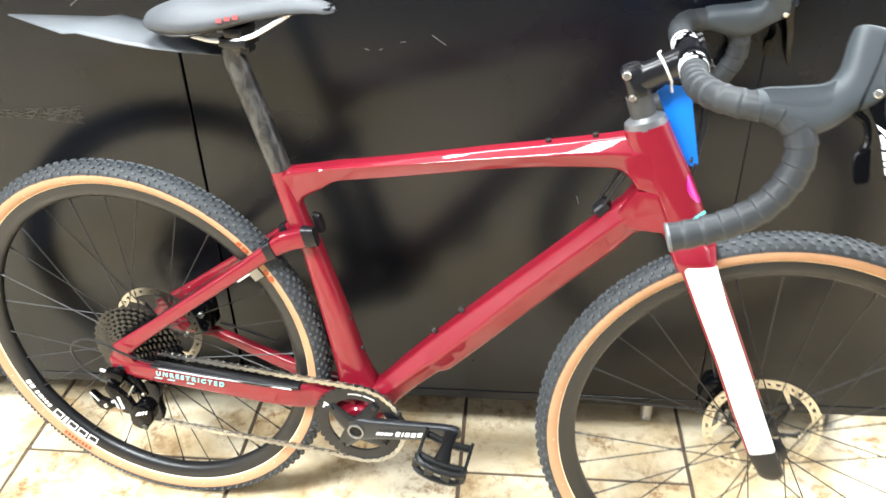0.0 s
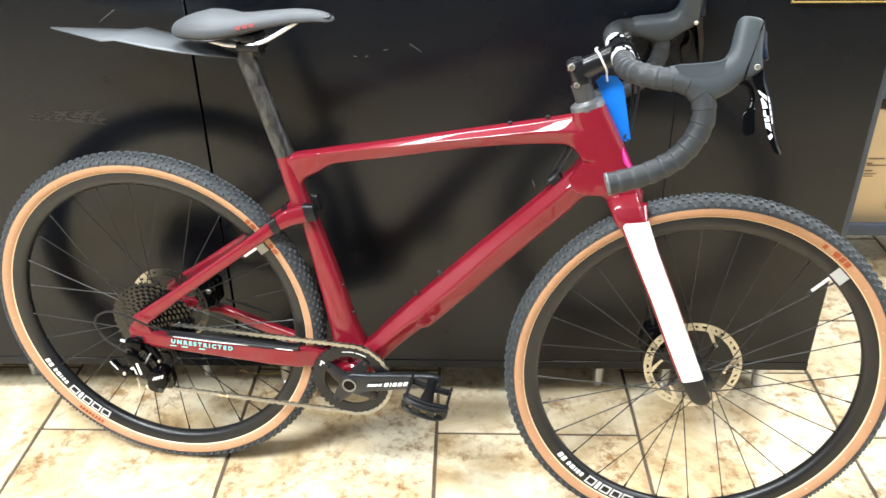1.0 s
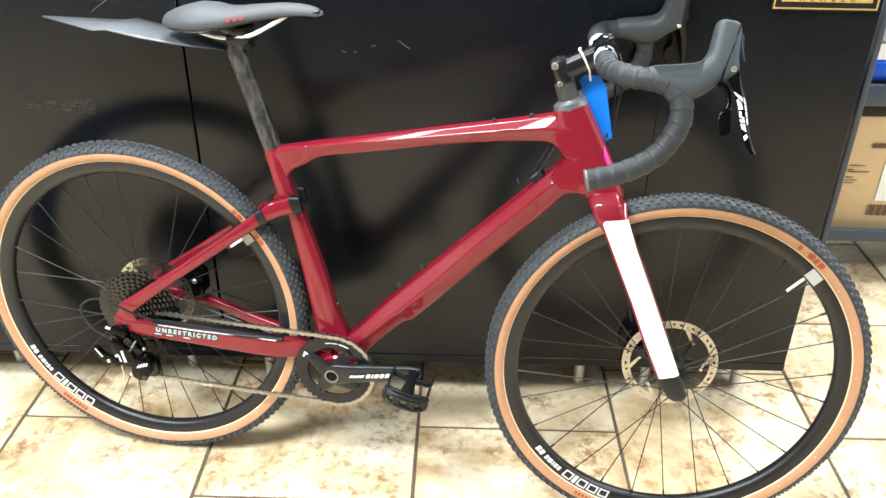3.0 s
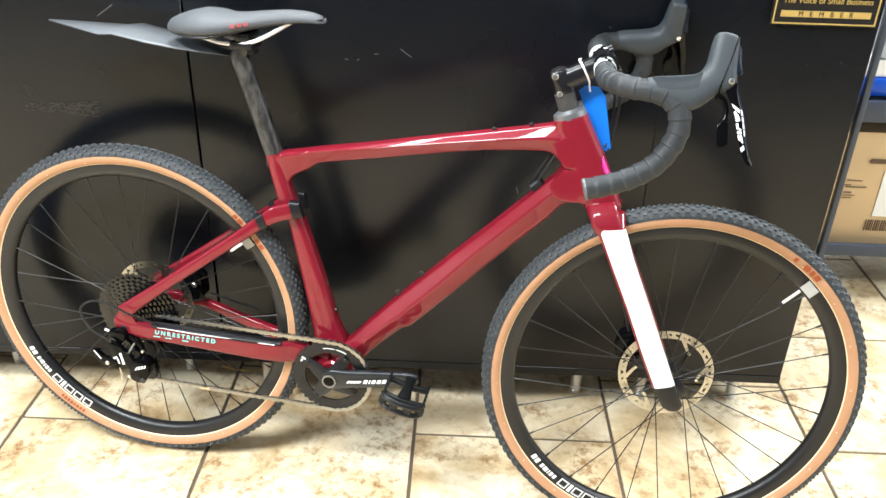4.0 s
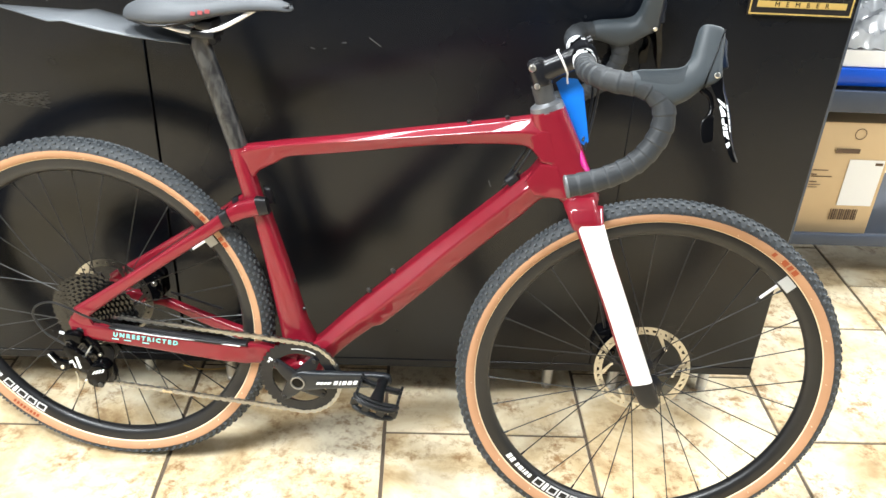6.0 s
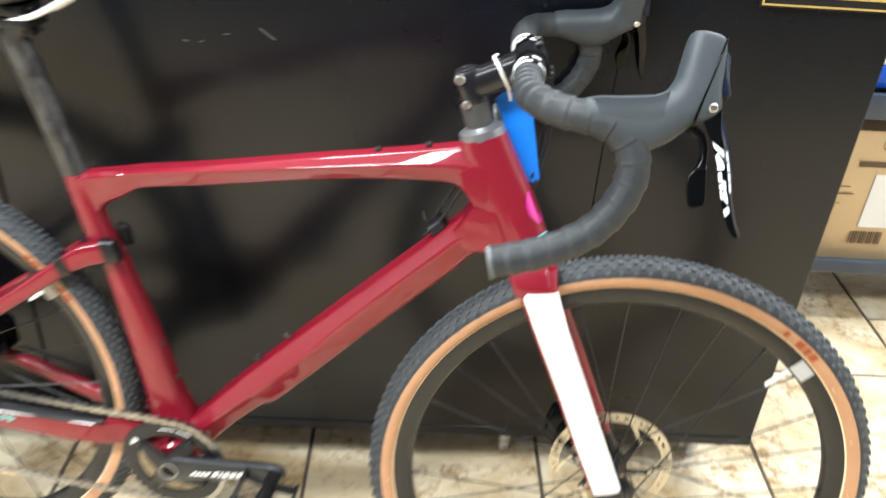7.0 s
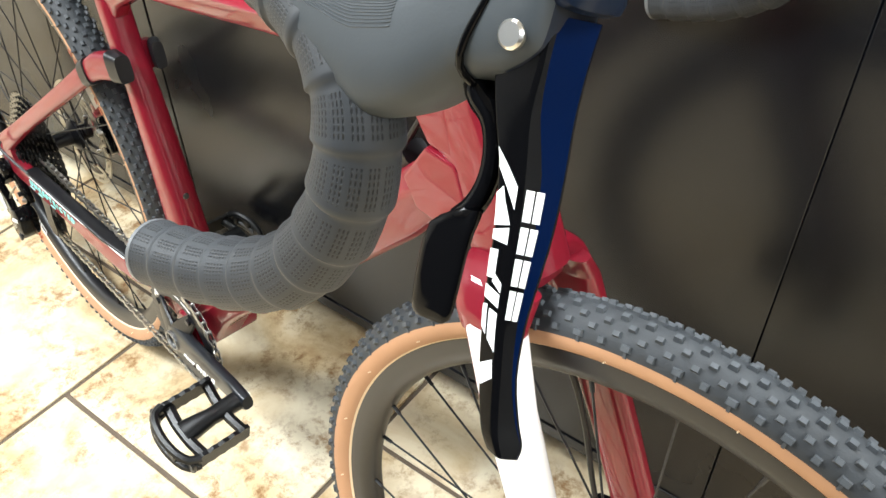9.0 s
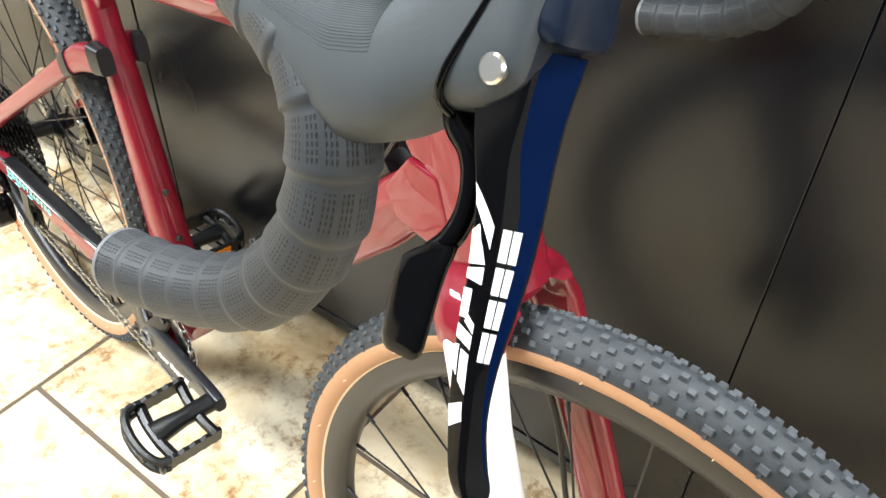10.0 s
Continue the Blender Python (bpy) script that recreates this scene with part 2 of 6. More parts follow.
def loft(bm, rings, n=20, mat_of=None, cap=True):
    """rings: (centre, half axis a, half axis b, exponent)."""
    rows = []
    for c, a, b, e in rings:
        row = []
        if isinstance(e, list):
            full = e + [(x, -y) for x, y in e[::-1]]
            rows.append([bm.verts.new(c + a * x + b * y) for x, y in full])
            continue
        for k in range(n):
            t = 2 * math.pi * k / n
            ct, st = math.cos(t), math.sin(t)
            x = math.copysign(abs(ct) ** (2 / e), ct)
            y = math.copysign(abs(st) ** (2 / e), st)
            row.append(bm.verts.new(c + a * x + b * y))
        rows.append(row)
    n = len(rows[0])
    for i in range(len(rows) - 1):
        for k in range(n):
            f = bm.faces.new((rows[i][k], rows[i][(k + 1) % n], rows[i + 1][(k + 1) % n], rows[i + 1][k]))
            if mat_of:
                f.material_index = mat_of(i, (k + 0.5) * 2 * math.pi / n)
    if cap:
        for row, i in ((rows[0][::-1], 0), (rows[-1], len(rows) - 2)):
            f = bm.faces.new(row)
            if mat_of:
                f.material_index = mat_of(i, 0.0)
    return rows


def pair(tu, tv, bu, bv, hw, e=3.0, w=0.0):
    """A ring between an upper and a lower point of a side outline."""
    t, b = L(tu, tv, w), L(bu, bv, w)
    return ((t + b) / 2, (t - b) / 2, Vector((0, hw, 0)), e)


def smooth_path(pts, step):
    """A dense Catmull-Rom path through the points (each a Vector, or (Vector, radius))."""
    P = [Vector((*p[0], p[1])) if isinstance(p, tuple) else Vector((*p, 0)) for p in pts]
    P = [P[0] * 2 - P[1]] + P + [P[-1] * 2 - P[-2]]
    out = []
    for i in range(1, len(P) - 2):
        a, b, c, d = P[i - 1:i + 3]
        m = max(2, int((c - b).length / step))
        for k in range(m):
            t = k / m
            out.append(0.5 * (2 * b + (c - a) * t + (2 * a - 5 * b + 4 * c - d) * t * t + (3 * b - a - 3 * c + d) * t ** 3))
    out.append(P[-2])
    return out


def sweep(bm, pts, r=None, n=10, step=0.006, shape=None, uv=None):
    """A tube along a smooth path. shape(s) may scale the radius by the length s."""
    path = smooth_path(pts, step)
    pos = [Vector(p[:3]) for p in path]
    rad = [r if r is not None else p[3] for p in path]
    side, s, rows, lens = None, 0.0, [], []
    for i, p in enumerate(pos):
        t = (pos[min(i + 1, len(pos) - 1)] - pos[max(i - 1, 0)]).normalized()
        if side is None:
            side = t.orthogonal().normalized()
        side = (side - t * side.dot(t)).normalized()
        up = t.cross(side)
        if i:
            s += (p - pos[i - 1]).length
        k = rad[i] * (shape(s) if shape else 1.0)
        rows.append([bm.verts.new(p + side * (k * math.cos(2 * math.pi * j / n)) + up * (k * math.sin(2 * math.pi * j / n))) for j in range(n)])
        lens.append(s)
    layer = bm.loops.layers.uv.verify() if uv else None
    for i in range(len(rows) - 1):
        for j in range(n):
            f = bm.faces.new((rows[i][j], rows[i][(j + 1) % n], rows[i + 1][(j + 1) % n], rows[i + 1][j]))
            if uv:
                for lp, (a, b) in zip(f.loops, ((i, j), (i, j + 1), (i + 1, j + 1), (i + 1, j))):
                    lp[layer].uv = (lens[a] * uv, b / n * 2 * math.pi * rad[a] * uv)
    bm.faces.new(rows[0][::-1])
    bm.faces.new(rows[-1])
    return rows


def lathe(bm, profile, n=48, centre=Vector(), closed=False, mats=None):
    """Revolves (radius, across) round the wheel's axis, which runs across."""
    rows = []
    for k in range(n):
        t = 2 * math.pi * k / n
        rows.append([bm.verts.new(centre + Vector((r * math.cos(t), y, r * math.sin(t)))) for r, y in profile])
    m = len(profile)
    for k in range(n):
        for i in range(m if closed else m - 1):
            f = bm.faces.new((rows[k][i], rows[k][(i + 1) % m], rows[(k + 1) % n][(i + 1) % m], rows[(k + 1) % n][i]))
            if mats:
                f.material_index = mats[i]
    return rows


def disc(bm, c, axis, r, h, n=20, bevel=0.0, mi=0):
    """A short cylinder along an axis, with a bevelled rim at its far end."""
    axis = Vector(axis).normalized()
    a = axis.orthogonal().normalized()
    b = axis.cross(a)
    c = Vector(c)
    steps = [(r, 0), (r, h - bevel), (r - bevel, h)] if bevel else [(r, 0), (r, h)]
    rows = [[bm.verts.new(c + axis * z + (a * math.cos(2 * math.pi * k / n) + b * math.sin(2 * math.pi * k / n)) * q) for k in range(n)] for q, z in steps]
    fs = [bm.faces.new(rows[0][::-1]), bm.faces.new(rows[-1])]
    for i in range(len(rows) - 1):
        fs += [bm.faces.new((rows[i][k], rows[i][(k + 1) % n], rows[i + 1][(k + 1) % n], rows[i + 1][k])) for k in range(n)]
    for f in fs:
        f.material_index = mi


def box(bm, lo, hi, bevel=0.0, m=None, seg=2, mi=0):
    g = bmesh.ops.create_cube(bm, size=1.0)
    lo, hi = Vector(lo), Vector(hi)
    bmesh.ops.transform(bm, matrix=Matrix.Translation((lo + hi) / 2) @ Matrix.Diagonal((*(hi - lo), 1)), verts=g["verts"])
    vs = g["verts"]
    for f in {f for v in vs for f in v.link_faces}:
        f.material_index = mi
    if bevel:
        r = bmesh.ops.bevel(bm, geom=list({e for v in vs for e in v.link_edges}), offset=bevel, segments=seg, affect="EDGES", profile=0.5)
        vs = list({v for f in r["faces"] for v in f.verts} | {v for v in vs if v.is_valid})
    if m is not None:
        bmesh.ops.transform(bm, matrix=m, verts=vs)


def prism(bm, outline, w0, w1, bevel=0.0, at=None, mi=0):
    """A plate with a side outline of (u, v), from w0 to w1 across."""
    at = at or L
    lo = [bm.verts.new(at(u, v, w0)) for u, v in outline]
    hi = [bm.verts.new(at(u, v, w1)) for u, v in outline]
    n = len(outline)
    fs = [bm.faces.new(lo[::-1]), bm.faces.new(hi)] + [bm.faces.new((lo[k], lo[(k + 1) % n], hi[(k + 1) % n], hi[k])) for k in range(n)]
    for f in fs:
        f.material_index = mi
    if bevel:
        bmesh.ops.bevel(bm, geom=list({e for f in fs for e in f.edges}), offset=bevel, segments=2, affect="EDGES", profile=0.5)


def letters(text, size, parent, m, material, name="lettering", depth=0.0004, shear=0.0, spacing=1.0, label="", bold=0.0):
    """Raised lettering turned into a mesh."""
    cu = bpy.data.curves.new(name, "FONT")
    cu.body, cu.size, cu.extrude, cu.shear, cu.space_character = text, size, depth, shear, spacing
    cu.offset = bold
    cu.align_x, cu.align_y = "CENTER", "CENTER"
    tmp = bpy.data.objects.new(name + "_tmp", cu)
    me = bpy.data.meshes.new_from_object(tmp)
    bpy.data.objects.remove(tmp)
    me.materials.clear()
    me.materials.append(material)
    ob = new(name, me)
    ob.parent = parent
    ob.matrix_local = m
    if label:
        ob["label"] = label
    return ob


# ---- the room: floor, walls, ceiling, lights ----
TILE, GAP = 0.466, 0.008
bm = bmesh.new()
box(bm, (-4.5, -4.0, -0.12), (4.5, 4.0, -0.004))
floor = tagged(part("floor", bm, M_GROUT, smooth=False), "cream and brown stone-look tiled shop floor with brown grout", "floor", kind="structure")
for name, lo, hi in (("wall_north", (-4.5, 4.0, -0.12), (4.5, 4.15, 3.0)), ("unseen_wall_south", (-1.05, -2.65, -0.12), (4.5, -2.5, 3.0)), ("unseen_wall_alcove", (-1.2, -4.0, -0.12), (-1.05, -2.5, 3.0)), ("unseen_wall_southwest", (-4.5, -4.15, -0.12), (-1.05, -4.0, 3.0)),
                     ("wall_east", (4.5, -2.65, -0.12), (4.65, 4.15, 3.0)), ("wall_west", (-4.65, -4.15, -0.12), (-4.5, 4.15, 3.0))):
    bm = bmesh.new()
    box(bm, lo, hi)
    # south and alcove walls are unseen additions, dark to hold down the counter's reflections
    dark = name in ("unseen_wall_south", "unseen_wall_alcove", "unseen_wall_southwest")
    tagged(part(name, bm, M_DARKWALL if dark else M_WALL, smooth=False), "plain unseen wall, added dark to keep counter reflections dark" if dark else "plain off-white painted shop wall", "wall", kind="structure")
# ceiling stays out of view; its mid grey limits bounce onto glossy tops
bm = bmesh.new()
box(bm, (-4.65, -4.15, 3.0), (4.65, 4.15, 3.12))
tagged(part("ceiling", bm, M_CEIL, smooth=False), "grey mineral board shop ceiling", "ceiling", kind="structure")


def ceiling_light(x, y, power):
    bm = bmesh.new()
    for lo, hi in (((-0.62, -0.32, 0), (0.62, -0.29, 0.06)), ((-0.62, 0.29, 0), (0.62, 0.32, 0.06)),
                   ((-0.62, -0.29, 0), (-0.59, 0.29, 0.06)), ((0.59, -0.29, 0), (0.62, 0.29, 0.06))):
        box(bm, lo, hi)
    ob = tagged(part("ceiling_light", bm, M_WHITE, smooth=False), "white framed fluorescent ceiling light panel, switched on", "ceiling light", "ceiling lights")
    bm = bmesh.new()
    box(bm, (-0.59, -0.29, 0.03), (0.59, 0.29, 0.05))
    part("diffuser", bm, M_GLOW, ob, "glowing white diffuser", smooth=False)
    ob.location = (x, y, 2.94)
    la = bpy.data.lights.new("panel_light", "AREA")
    la.shape, la.size, la.size_y, la.energy, la.color = "RECTANGLE", 1.18, 0.58, power, (0.90, 0.965, 1.0)
    lo = new("panel_light", la)
    lo.location = (x, y, 2.93)


# unseen panels at guessed spots; (-3.0, -2.3) is added to brighten the counter's left reflection
for lx, ly, share in ((-0.4, 0.6, 1.0), (2.4, 0.55, 0.95), (-0.9, -1.5, 1.45), (-3.0, -2.3, 1.6), (3.2, -1.5, 0.9), (2.4, 2.6, 0.9)):
    ceiling_light(lx, ly, LAMP_POWER * share)

# ---- counter ----
counter = new("counter")
tagged(counter, "scuffed black laminate shop counter on short metal legs", "counter")
CB, CTOP = 0.116, 1.12
for x0, x1 in ((-2.05, -1.30), (-1.297, -0.374), (-0.370, 0.5602), (0.5607, 0.946)):
    bm = bmesh.new()
    box(bm, (x0, 0, CB), (x1, 0.019, CTOP), 0.0012, seg=1)
    part("front_panel", bm, M_LAM, counter, "black laminate panel with faint scratches")
bm = bmesh.new()
box(bm, (-2.05, 0.021, CB), (0.944, 0.60, CB + 0.019))
part("bottom_board", bm, M_LAM, counter)
for x in (-2.05, 0.925):
    bm = bmesh.new()
    box(bm, (x, 0.021, CB + 0.021), (x + 0.019, 0.60, CTOP), 0.001, seg=1)
    part("side_panel", bm, M_LAM, counter)
bm = bmesh.new()
box(bm, (-2.02, 0.60, CB + 0.021), (0.92, 0.615, CTOP))
part("back_panel", bm, M_LAM, counter)
bm = bmesh.new()
box(bm, (-2.09, -0.03, CTOP + 0.002), (0.985, 0.64, CTOP + 0.034), 0.004)
part("countertop", bm, M_LAM, counter, "black laminate countertop")
for x, y in ((-1.6, 0.10), (-0.951, 0.11), (-0.503, 0.111), (-0.295, 0.080), (0.483, 0.083), (0.645, 0.080), (0.875, 0.087)):
    bm = bmesh.new()
    lathe(bm, [(0.001, 0.0), (0.0115, 0.0), (0.0122, 0.002), (0.0122, 0.010), (0.0105, 0.012), (0.0128, 0.014), (0.0150, CB - 0.012), (0.0165, CB - 0.010), (0.0165, CB - 0.001)], 24)
    bmesh.ops.transform(bm, matrix=Matrix.Translation((x, y, 0)) @ Matrix.Rotation(radians(90), 4, "X"), verts=bm.verts)
    part("leg", bm, M_LEG, counter, "tapered metal leg")
bm = bmesh.new()
box(bm, (-2.05, -0.0022, CB - 0.001), (0.946, -0.0003, CB + 0.020), 0.0008, seg=1)
part("bottom_strip", bm, M_LAM, counter, "black edging strip along the bottom")
# scuffs: a smear of old glue and a few scratches on the front
bm = bmesh.new()
random.seed(5)
for k in range(420):
    f = random.random() ** 0.5
    x, z = -0.735 + f * 0.165, 0.738 + (random.random() - 0.5) * 0.034 * (0.35 + 0.65 * f)
    vs = []
    slant, size = random.uniform(-0.5, 0.5), 0.0008 + 0.0026 * random.random() ** 2
    for j in range(7):
        a, r = j * 2 * math.pi / 7, size * random.uniform(0.6, 1.2)
        vs.append(bm.verts.new((x + 2.0 * r * math.cos(a), -0.0005 - 0.0000012 * k, z + 0.45 * r * math.sin(a) + slant * r * math.cos(a))))
    bm.faces.new(vs)
part("glue_smear", bm, mat("dried_glue", (0.013, 0.013, 0.013), 0.35), counter, "pale dried glue smear", smooth=False)
for x0, z0, x1, z1 in ((-0.538, 0.928, -0.506, 0.950), (-0.500, 0.968, -0.486, 0.978), (-0.063, 0.861, -0.056, 0.859), (-0.040, 0.859, -0.034, 0.861), (0.046, 0.884, 0.068, 0.868), (-0.005, 0.872, 0.004, 0.873), (0.30, 0.70, 0.31, 0.69), (0.29, 0.60, 0.295, 0.585)):
    bm = bmesh.new()
    sweep(bm, [Vector((x0, -0.0004, z0)), Vector(((x0 + x1) / 2, -0.0004, (z0 + z1) / 2)), Vector((x1, -0.0004, z1))], 0.0006, 4, 0.01)
    part("scratch", bm, mat("scratch_pale", (0.13, 0.13, 0.13), 0.5), counter, smooth=False)

# ---- membership plaque on the counter ----
bm = bmesh.new()
box(bm, (0.739, -0.009, 0.957), (0.936, -0.001, 1.09), 0.001, seg=1)
plaque = tagged(part("membership_plaque", bm, M_PLAQUE), "small black plaque with gold border and gold lettering on the counter", "plaque")
bm = bmesh.new()
for lo, hi in (((0.742, -0.0105, 0.960), (0.933, -0.0092, 0.9625)), ((0.742, -0.0105, 1.0845), (0.933, -0.0092, 1.087)),
               ((0.742, -0.0105, 0.9625), (0.7445, -0.0092, 1.0845)), ((0.9305, -0.0105, 0.9625), (0.933, -0.0092, 1.0845))):
    box(bm, lo, hi)
part("border", bm, M_GOLD, plaque, "thin gold border", smooth=False)
bm = bmesh.new()
box(bm, (0.755, -0.0105, 0.9730), (0.921, -0.0092, 0.9845))
part("name_strip", bm, M_GOLD, plaque, "gold strip", smooth=False)
FACE = Matrix.Translation((0.8375, -0.0108, 0.9785)) @ Matrix.Rotation(radians(90), 4, "X")
letters("MEMBER", 0.0125, plaque, FACE, M_PLAQUE, depth=0.0003, spacing=2.75)
letters("The Voice of Small Business", 0.0150, plaque, Matrix.Translation((0.8375, -0.0098, 1.003)) @ Matrix.Rotation(radians(90), 4, "X"), M_GOLD, depth=0.0004, spacing=0.98)

# ---- shelf with stored things beside the counter ----
SY = 0.60
shelf = new("shelf_unit")
tagged(shelf, "blue-grey steel storage shelf with boxes and supplies", "shelf")
for z, h in ((0.150, 0.034), (0.566, 0.057), (1.0, 0.05)):
    bm = bmesh.new()
    box(bm, (1.02, SY, z), (2.3, SY + 0.5, z + min(h * 0.45, 0.015)), 0.003)
    box(bm, (1.02, SY - 0.012, z - 0.004), (2.3, SY + 0.006, z + h), 0.004)
    part("shelf_board", bm, M_GREYSTEEL, shelf)
for x in (1.0, 2.3):
    for y in (SY - 0.02, SY + 0.47):
        bm = bmesh.new()
        box(bm, (x, y, 0), (x + 0.035, y + 0.035, 1.5), 0.002)
        part("post", bm, M_GREYSTEEL, shelf)
bm = bmesh.new()
box(bm, (1.234, SY - 0.034, 0.146), (1.250, SY - 0.0135, 1.5), 0.002)
part("upright", bm, M_GREYSTEEL, shelf, "blue-grey front upright")
carton = new("cardboard_box")
tagged(carton, "brown cardboard box with white label on the shelf", "box")
bm = bmesh.new()
box(bm, (1.08, SY + 0.03, 0.166), (1.500, SY + 0.38, 0.520), 0.003)
part("body", bm, M_CARD, carton)
bm = bmesh.new()
box(bm, (1.385, SY + 0.0275, 0.262), (1.488, SY + 0.029, 0.408))
part("label", bm, M_PAPER, carton, "white paper label", smooth=False)
for x0, x1, z0, z1 in ((1.335, 1.405, 0.428, 0.442), (1.462, 1.484, 0.392, 0.400), (1.285, 1.345, 0.352, 0.355), (1.283, 1.300, 0.358, 0.361), (1.283, 1.305, 0.335, 0.338), (1.283, 1.318, 0.326, 0.328),
                       (1.283, 1.310, 0.318, 0.320), (1.285, 1.330, 0.372, 0.3745)):
    bm = bmesh.new()
    box(bm, (x0, SY + 0.0265, z0), (x1, SY + 0.0272, z1))
    part("print_bar", bm, M_INK, carton, smooth=False)
for k in range(13):
    bm = bmesh.new()
    x = 1.372 + k * 0.0066
    box(bm, (x, SY + 0.0265, 0.215), (x + (0.0044 if k % 3 else 0.0025), SY + 0.0272, 0.250))
    part("barcode_bar", bm, M_INK, carton, smooth=False)
bm = bmesh.new()
for k in range(28):
    a0, a1 = 2 * math.pi * k / 28, 2 * math.pi * (k + 1) / 28
    vs = [bm.verts.new((1.392 + math.cos(a) * r, SY + 0.0270, 0.487 + math.sin(a) * r)) for a, r in ((a0, 0.0145), (a1, 0.0145), (a1, 0.0170), (a0, 0.0170))]
    bm.faces.new(vs)
part("round_mark", bm, M_INK, carton, "printed ring mark", smooth=False)
bm = bmesh.new()
box(bm, (1.12, SY + 0.02, 0.626), (1.95, SY + 0.4, 0.676), 0.006)
tagged(part("storage_tray", bm, M_BLUE), "bright blue plastic tray on the shelf", "tray")
bm = bmesh.new()
box(bm, (1.13, SY + 0.03, 0.6775), (1.9, SY + 0.38, 0.7245), 0.002, seg=1)
tagged(part("paper_ream", bm, M_PAPER), "thick stack of white paper on the blue tray", "paper")
bm = bmesh.new()
bmesh.ops.create_grid(bm, x_segments=60, y_segments=40, size=0.5)
for v in bm.verts:
    p = v.co
    hgt = 0.10 * (1 - (abs(p.x) * 2) ** 4) * (1 - (abs(p.y) * 2) ** 4)
    v.co = Vector((1.5 + p.x * 0.78, SY + 0.2 + p.y * 0.34, 0.7255 + max(0, hgt + 0.03 * noise.noise(p * 14) + 0.02 * noise.noise(p * 31))))
tagged(part("plastic_bag", bm, M_BAG), "crumpled clear plastic wrap over grey supplies", "plastic bag")

# ---- bicycle ----
bike = new("bicycle")
tagged(bike, "dark red gravel bicycle with tan-wall tyres leaning near the counter", "bicycle")
B_U, B_V, B_W = Vector((0.98911, -0.14715, 0.0)), Vector((0.01019, 0.06853, 0.9976)), Vector((-0.14679, -0.98674, 0.06928))
bike.matrix_world = Matrix.Translation((-0.33, -0.1883, 0.001)) @ Matrix((B_U, -B_W, B_V)).transposed().to_4x4()

REAR, FRONT, BBC = (-0.152, 0.3565), (0.910, 0.353), (0.2645, 0.2775)
HEAD = L(0.735, 0.77)
STEER = Matrix.Translation(HEAD) @ Matrix.Rotation(radians(4.2), 4, L(0.6960 - 0.756, 0.86 - 0.69).normalized()) @ Matrix.Translation(-HEAD)
UNSTEER = STEER.inverted()


def F(u, v, w=0.0):
    """A place on the steered front end, brought back to straight ahead."""
    return UNSTEER @ L(u, v, w)


def fpair(tu, tv, bu, bv, hw, e=3.0, w=0.0):
    t, b = F(tu, tv, w), F(bu, bv, w)
    return ((t + b) / 2, (t - b) / 2, Vector((0, hw, 0)), e)


def eased(half, cut=0.17):
    """A closed facetted outline with small rounded corners, from one half of it."""
    full = half + [(x, -y) for x, y in half[-2:0:-1]]
    out = []
    for k, p in enumerate(full):
        a, b = full[k - 1], full[(k + 1) % len(full)]
        if abs((p[0] - a[0]) * (b[1] - p[1]) - (p[1] - a[1]) * (b[0] - p[0])) < 1e-6:
            out.append(p)
            continue
        pa = tuple(p[z] + (a[z] - p[z]) * cut for z in (0, 1))
        pb = tuple(p[z] + (b[z] - p[z]) * cut for z in (0, 1))
        out += [pa, tuple(0.25 * pa[z] + 0.5 * p[z] + 0.25 * pb[z] for z in (0, 1)), pb]
    return out


def flow(rings, k):
    """The ring at a place k between the rings given: (centre, half axes, exponent or outline)."""
    i = min(int(k), len(rings) - 2)
    t = k - i
    flat = [np.array((*c, *a, *b)) for c, a, b, _ in rings]
    p1, p2 = flat[i], flat[i + 1]
    p0 = flat[i - 1] if i else 2 * p1 - p2
    p3 = flat[i + 2] if i + 2 < len(flat) else 2 * p2 - p1
    m1, m2 = (p2 - p0) * 0.32, (p3 - p1) * 0.32
    q = (2 * t ** 3 - 3 * t * t + 1) * p1 + (t ** 3 - 2 * t * t + t) * m1 + (3 * t * t - 2 * t ** 3) * p2 + (t ** 3 - t * t) * m2
    ea, eb = rings[i][3], rings[i + 1][3]
    if isinstance(ea, list):
        e = [(xa + (xb - xa) * t, ya + (yb - ya) * t) for (xa, ya), (xb, yb) in zip(ea, eb)]
    else:
        e = ea + (eb - ea) * t
    return Vector(q[:3]), Vector(q[3:6]), Vector(q[6:]), e


def rim_of(e, n):
    """The outline of one ring, on unit half axes."""
    if isinstance(e, list):
        return eased(e)
    out = []
    for z in range(n):
        ct, st = math.cos(2 * math.pi * z / n), math.sin(2 * math.pi * z / n)
        out.append((math.copysign(abs(ct) ** (2 / e), ct), math.copysign(abs(st) ** (2 / e), st)))
    return out


def tube(bm, rings, n=28, steps=7, mat_of=None):
    """A loft whose rings flow smoothly into one another along its length."""
    rows = []
    total = (len(rings) - 1) * steps
    for j in range(total + 1):
        c, a, b, e = flow(rings, j / steps)
        rows.append([bm.verts.new(c + a * x + b * y) for x, y in rim_of(e, n)])
    m = len(rows[0])
    for j, (r0, r1) in enumerate(zip(rows, rows[1:])):
        for z in range(m):
            f = bm.faces.new((r0[z], r0[(z + 1) % m], r1[(z + 1) % m], r1[z]))
            if mat_of:
                f.material_index = mat_of(j / steps, (z + 0.5) * 2 * math.pi / m)
    bm.faces.new(rows[0][::-1])
    f = bm.faces.new(rows[-1])
    if mat_of:
        f.material_index = mat_of((total - 1) / steps, 0.0)


def crisp(ob):
    w = ob.modifiers.new("normals", "WEIGHTED_NORMAL")
    w.keep_sharp = True


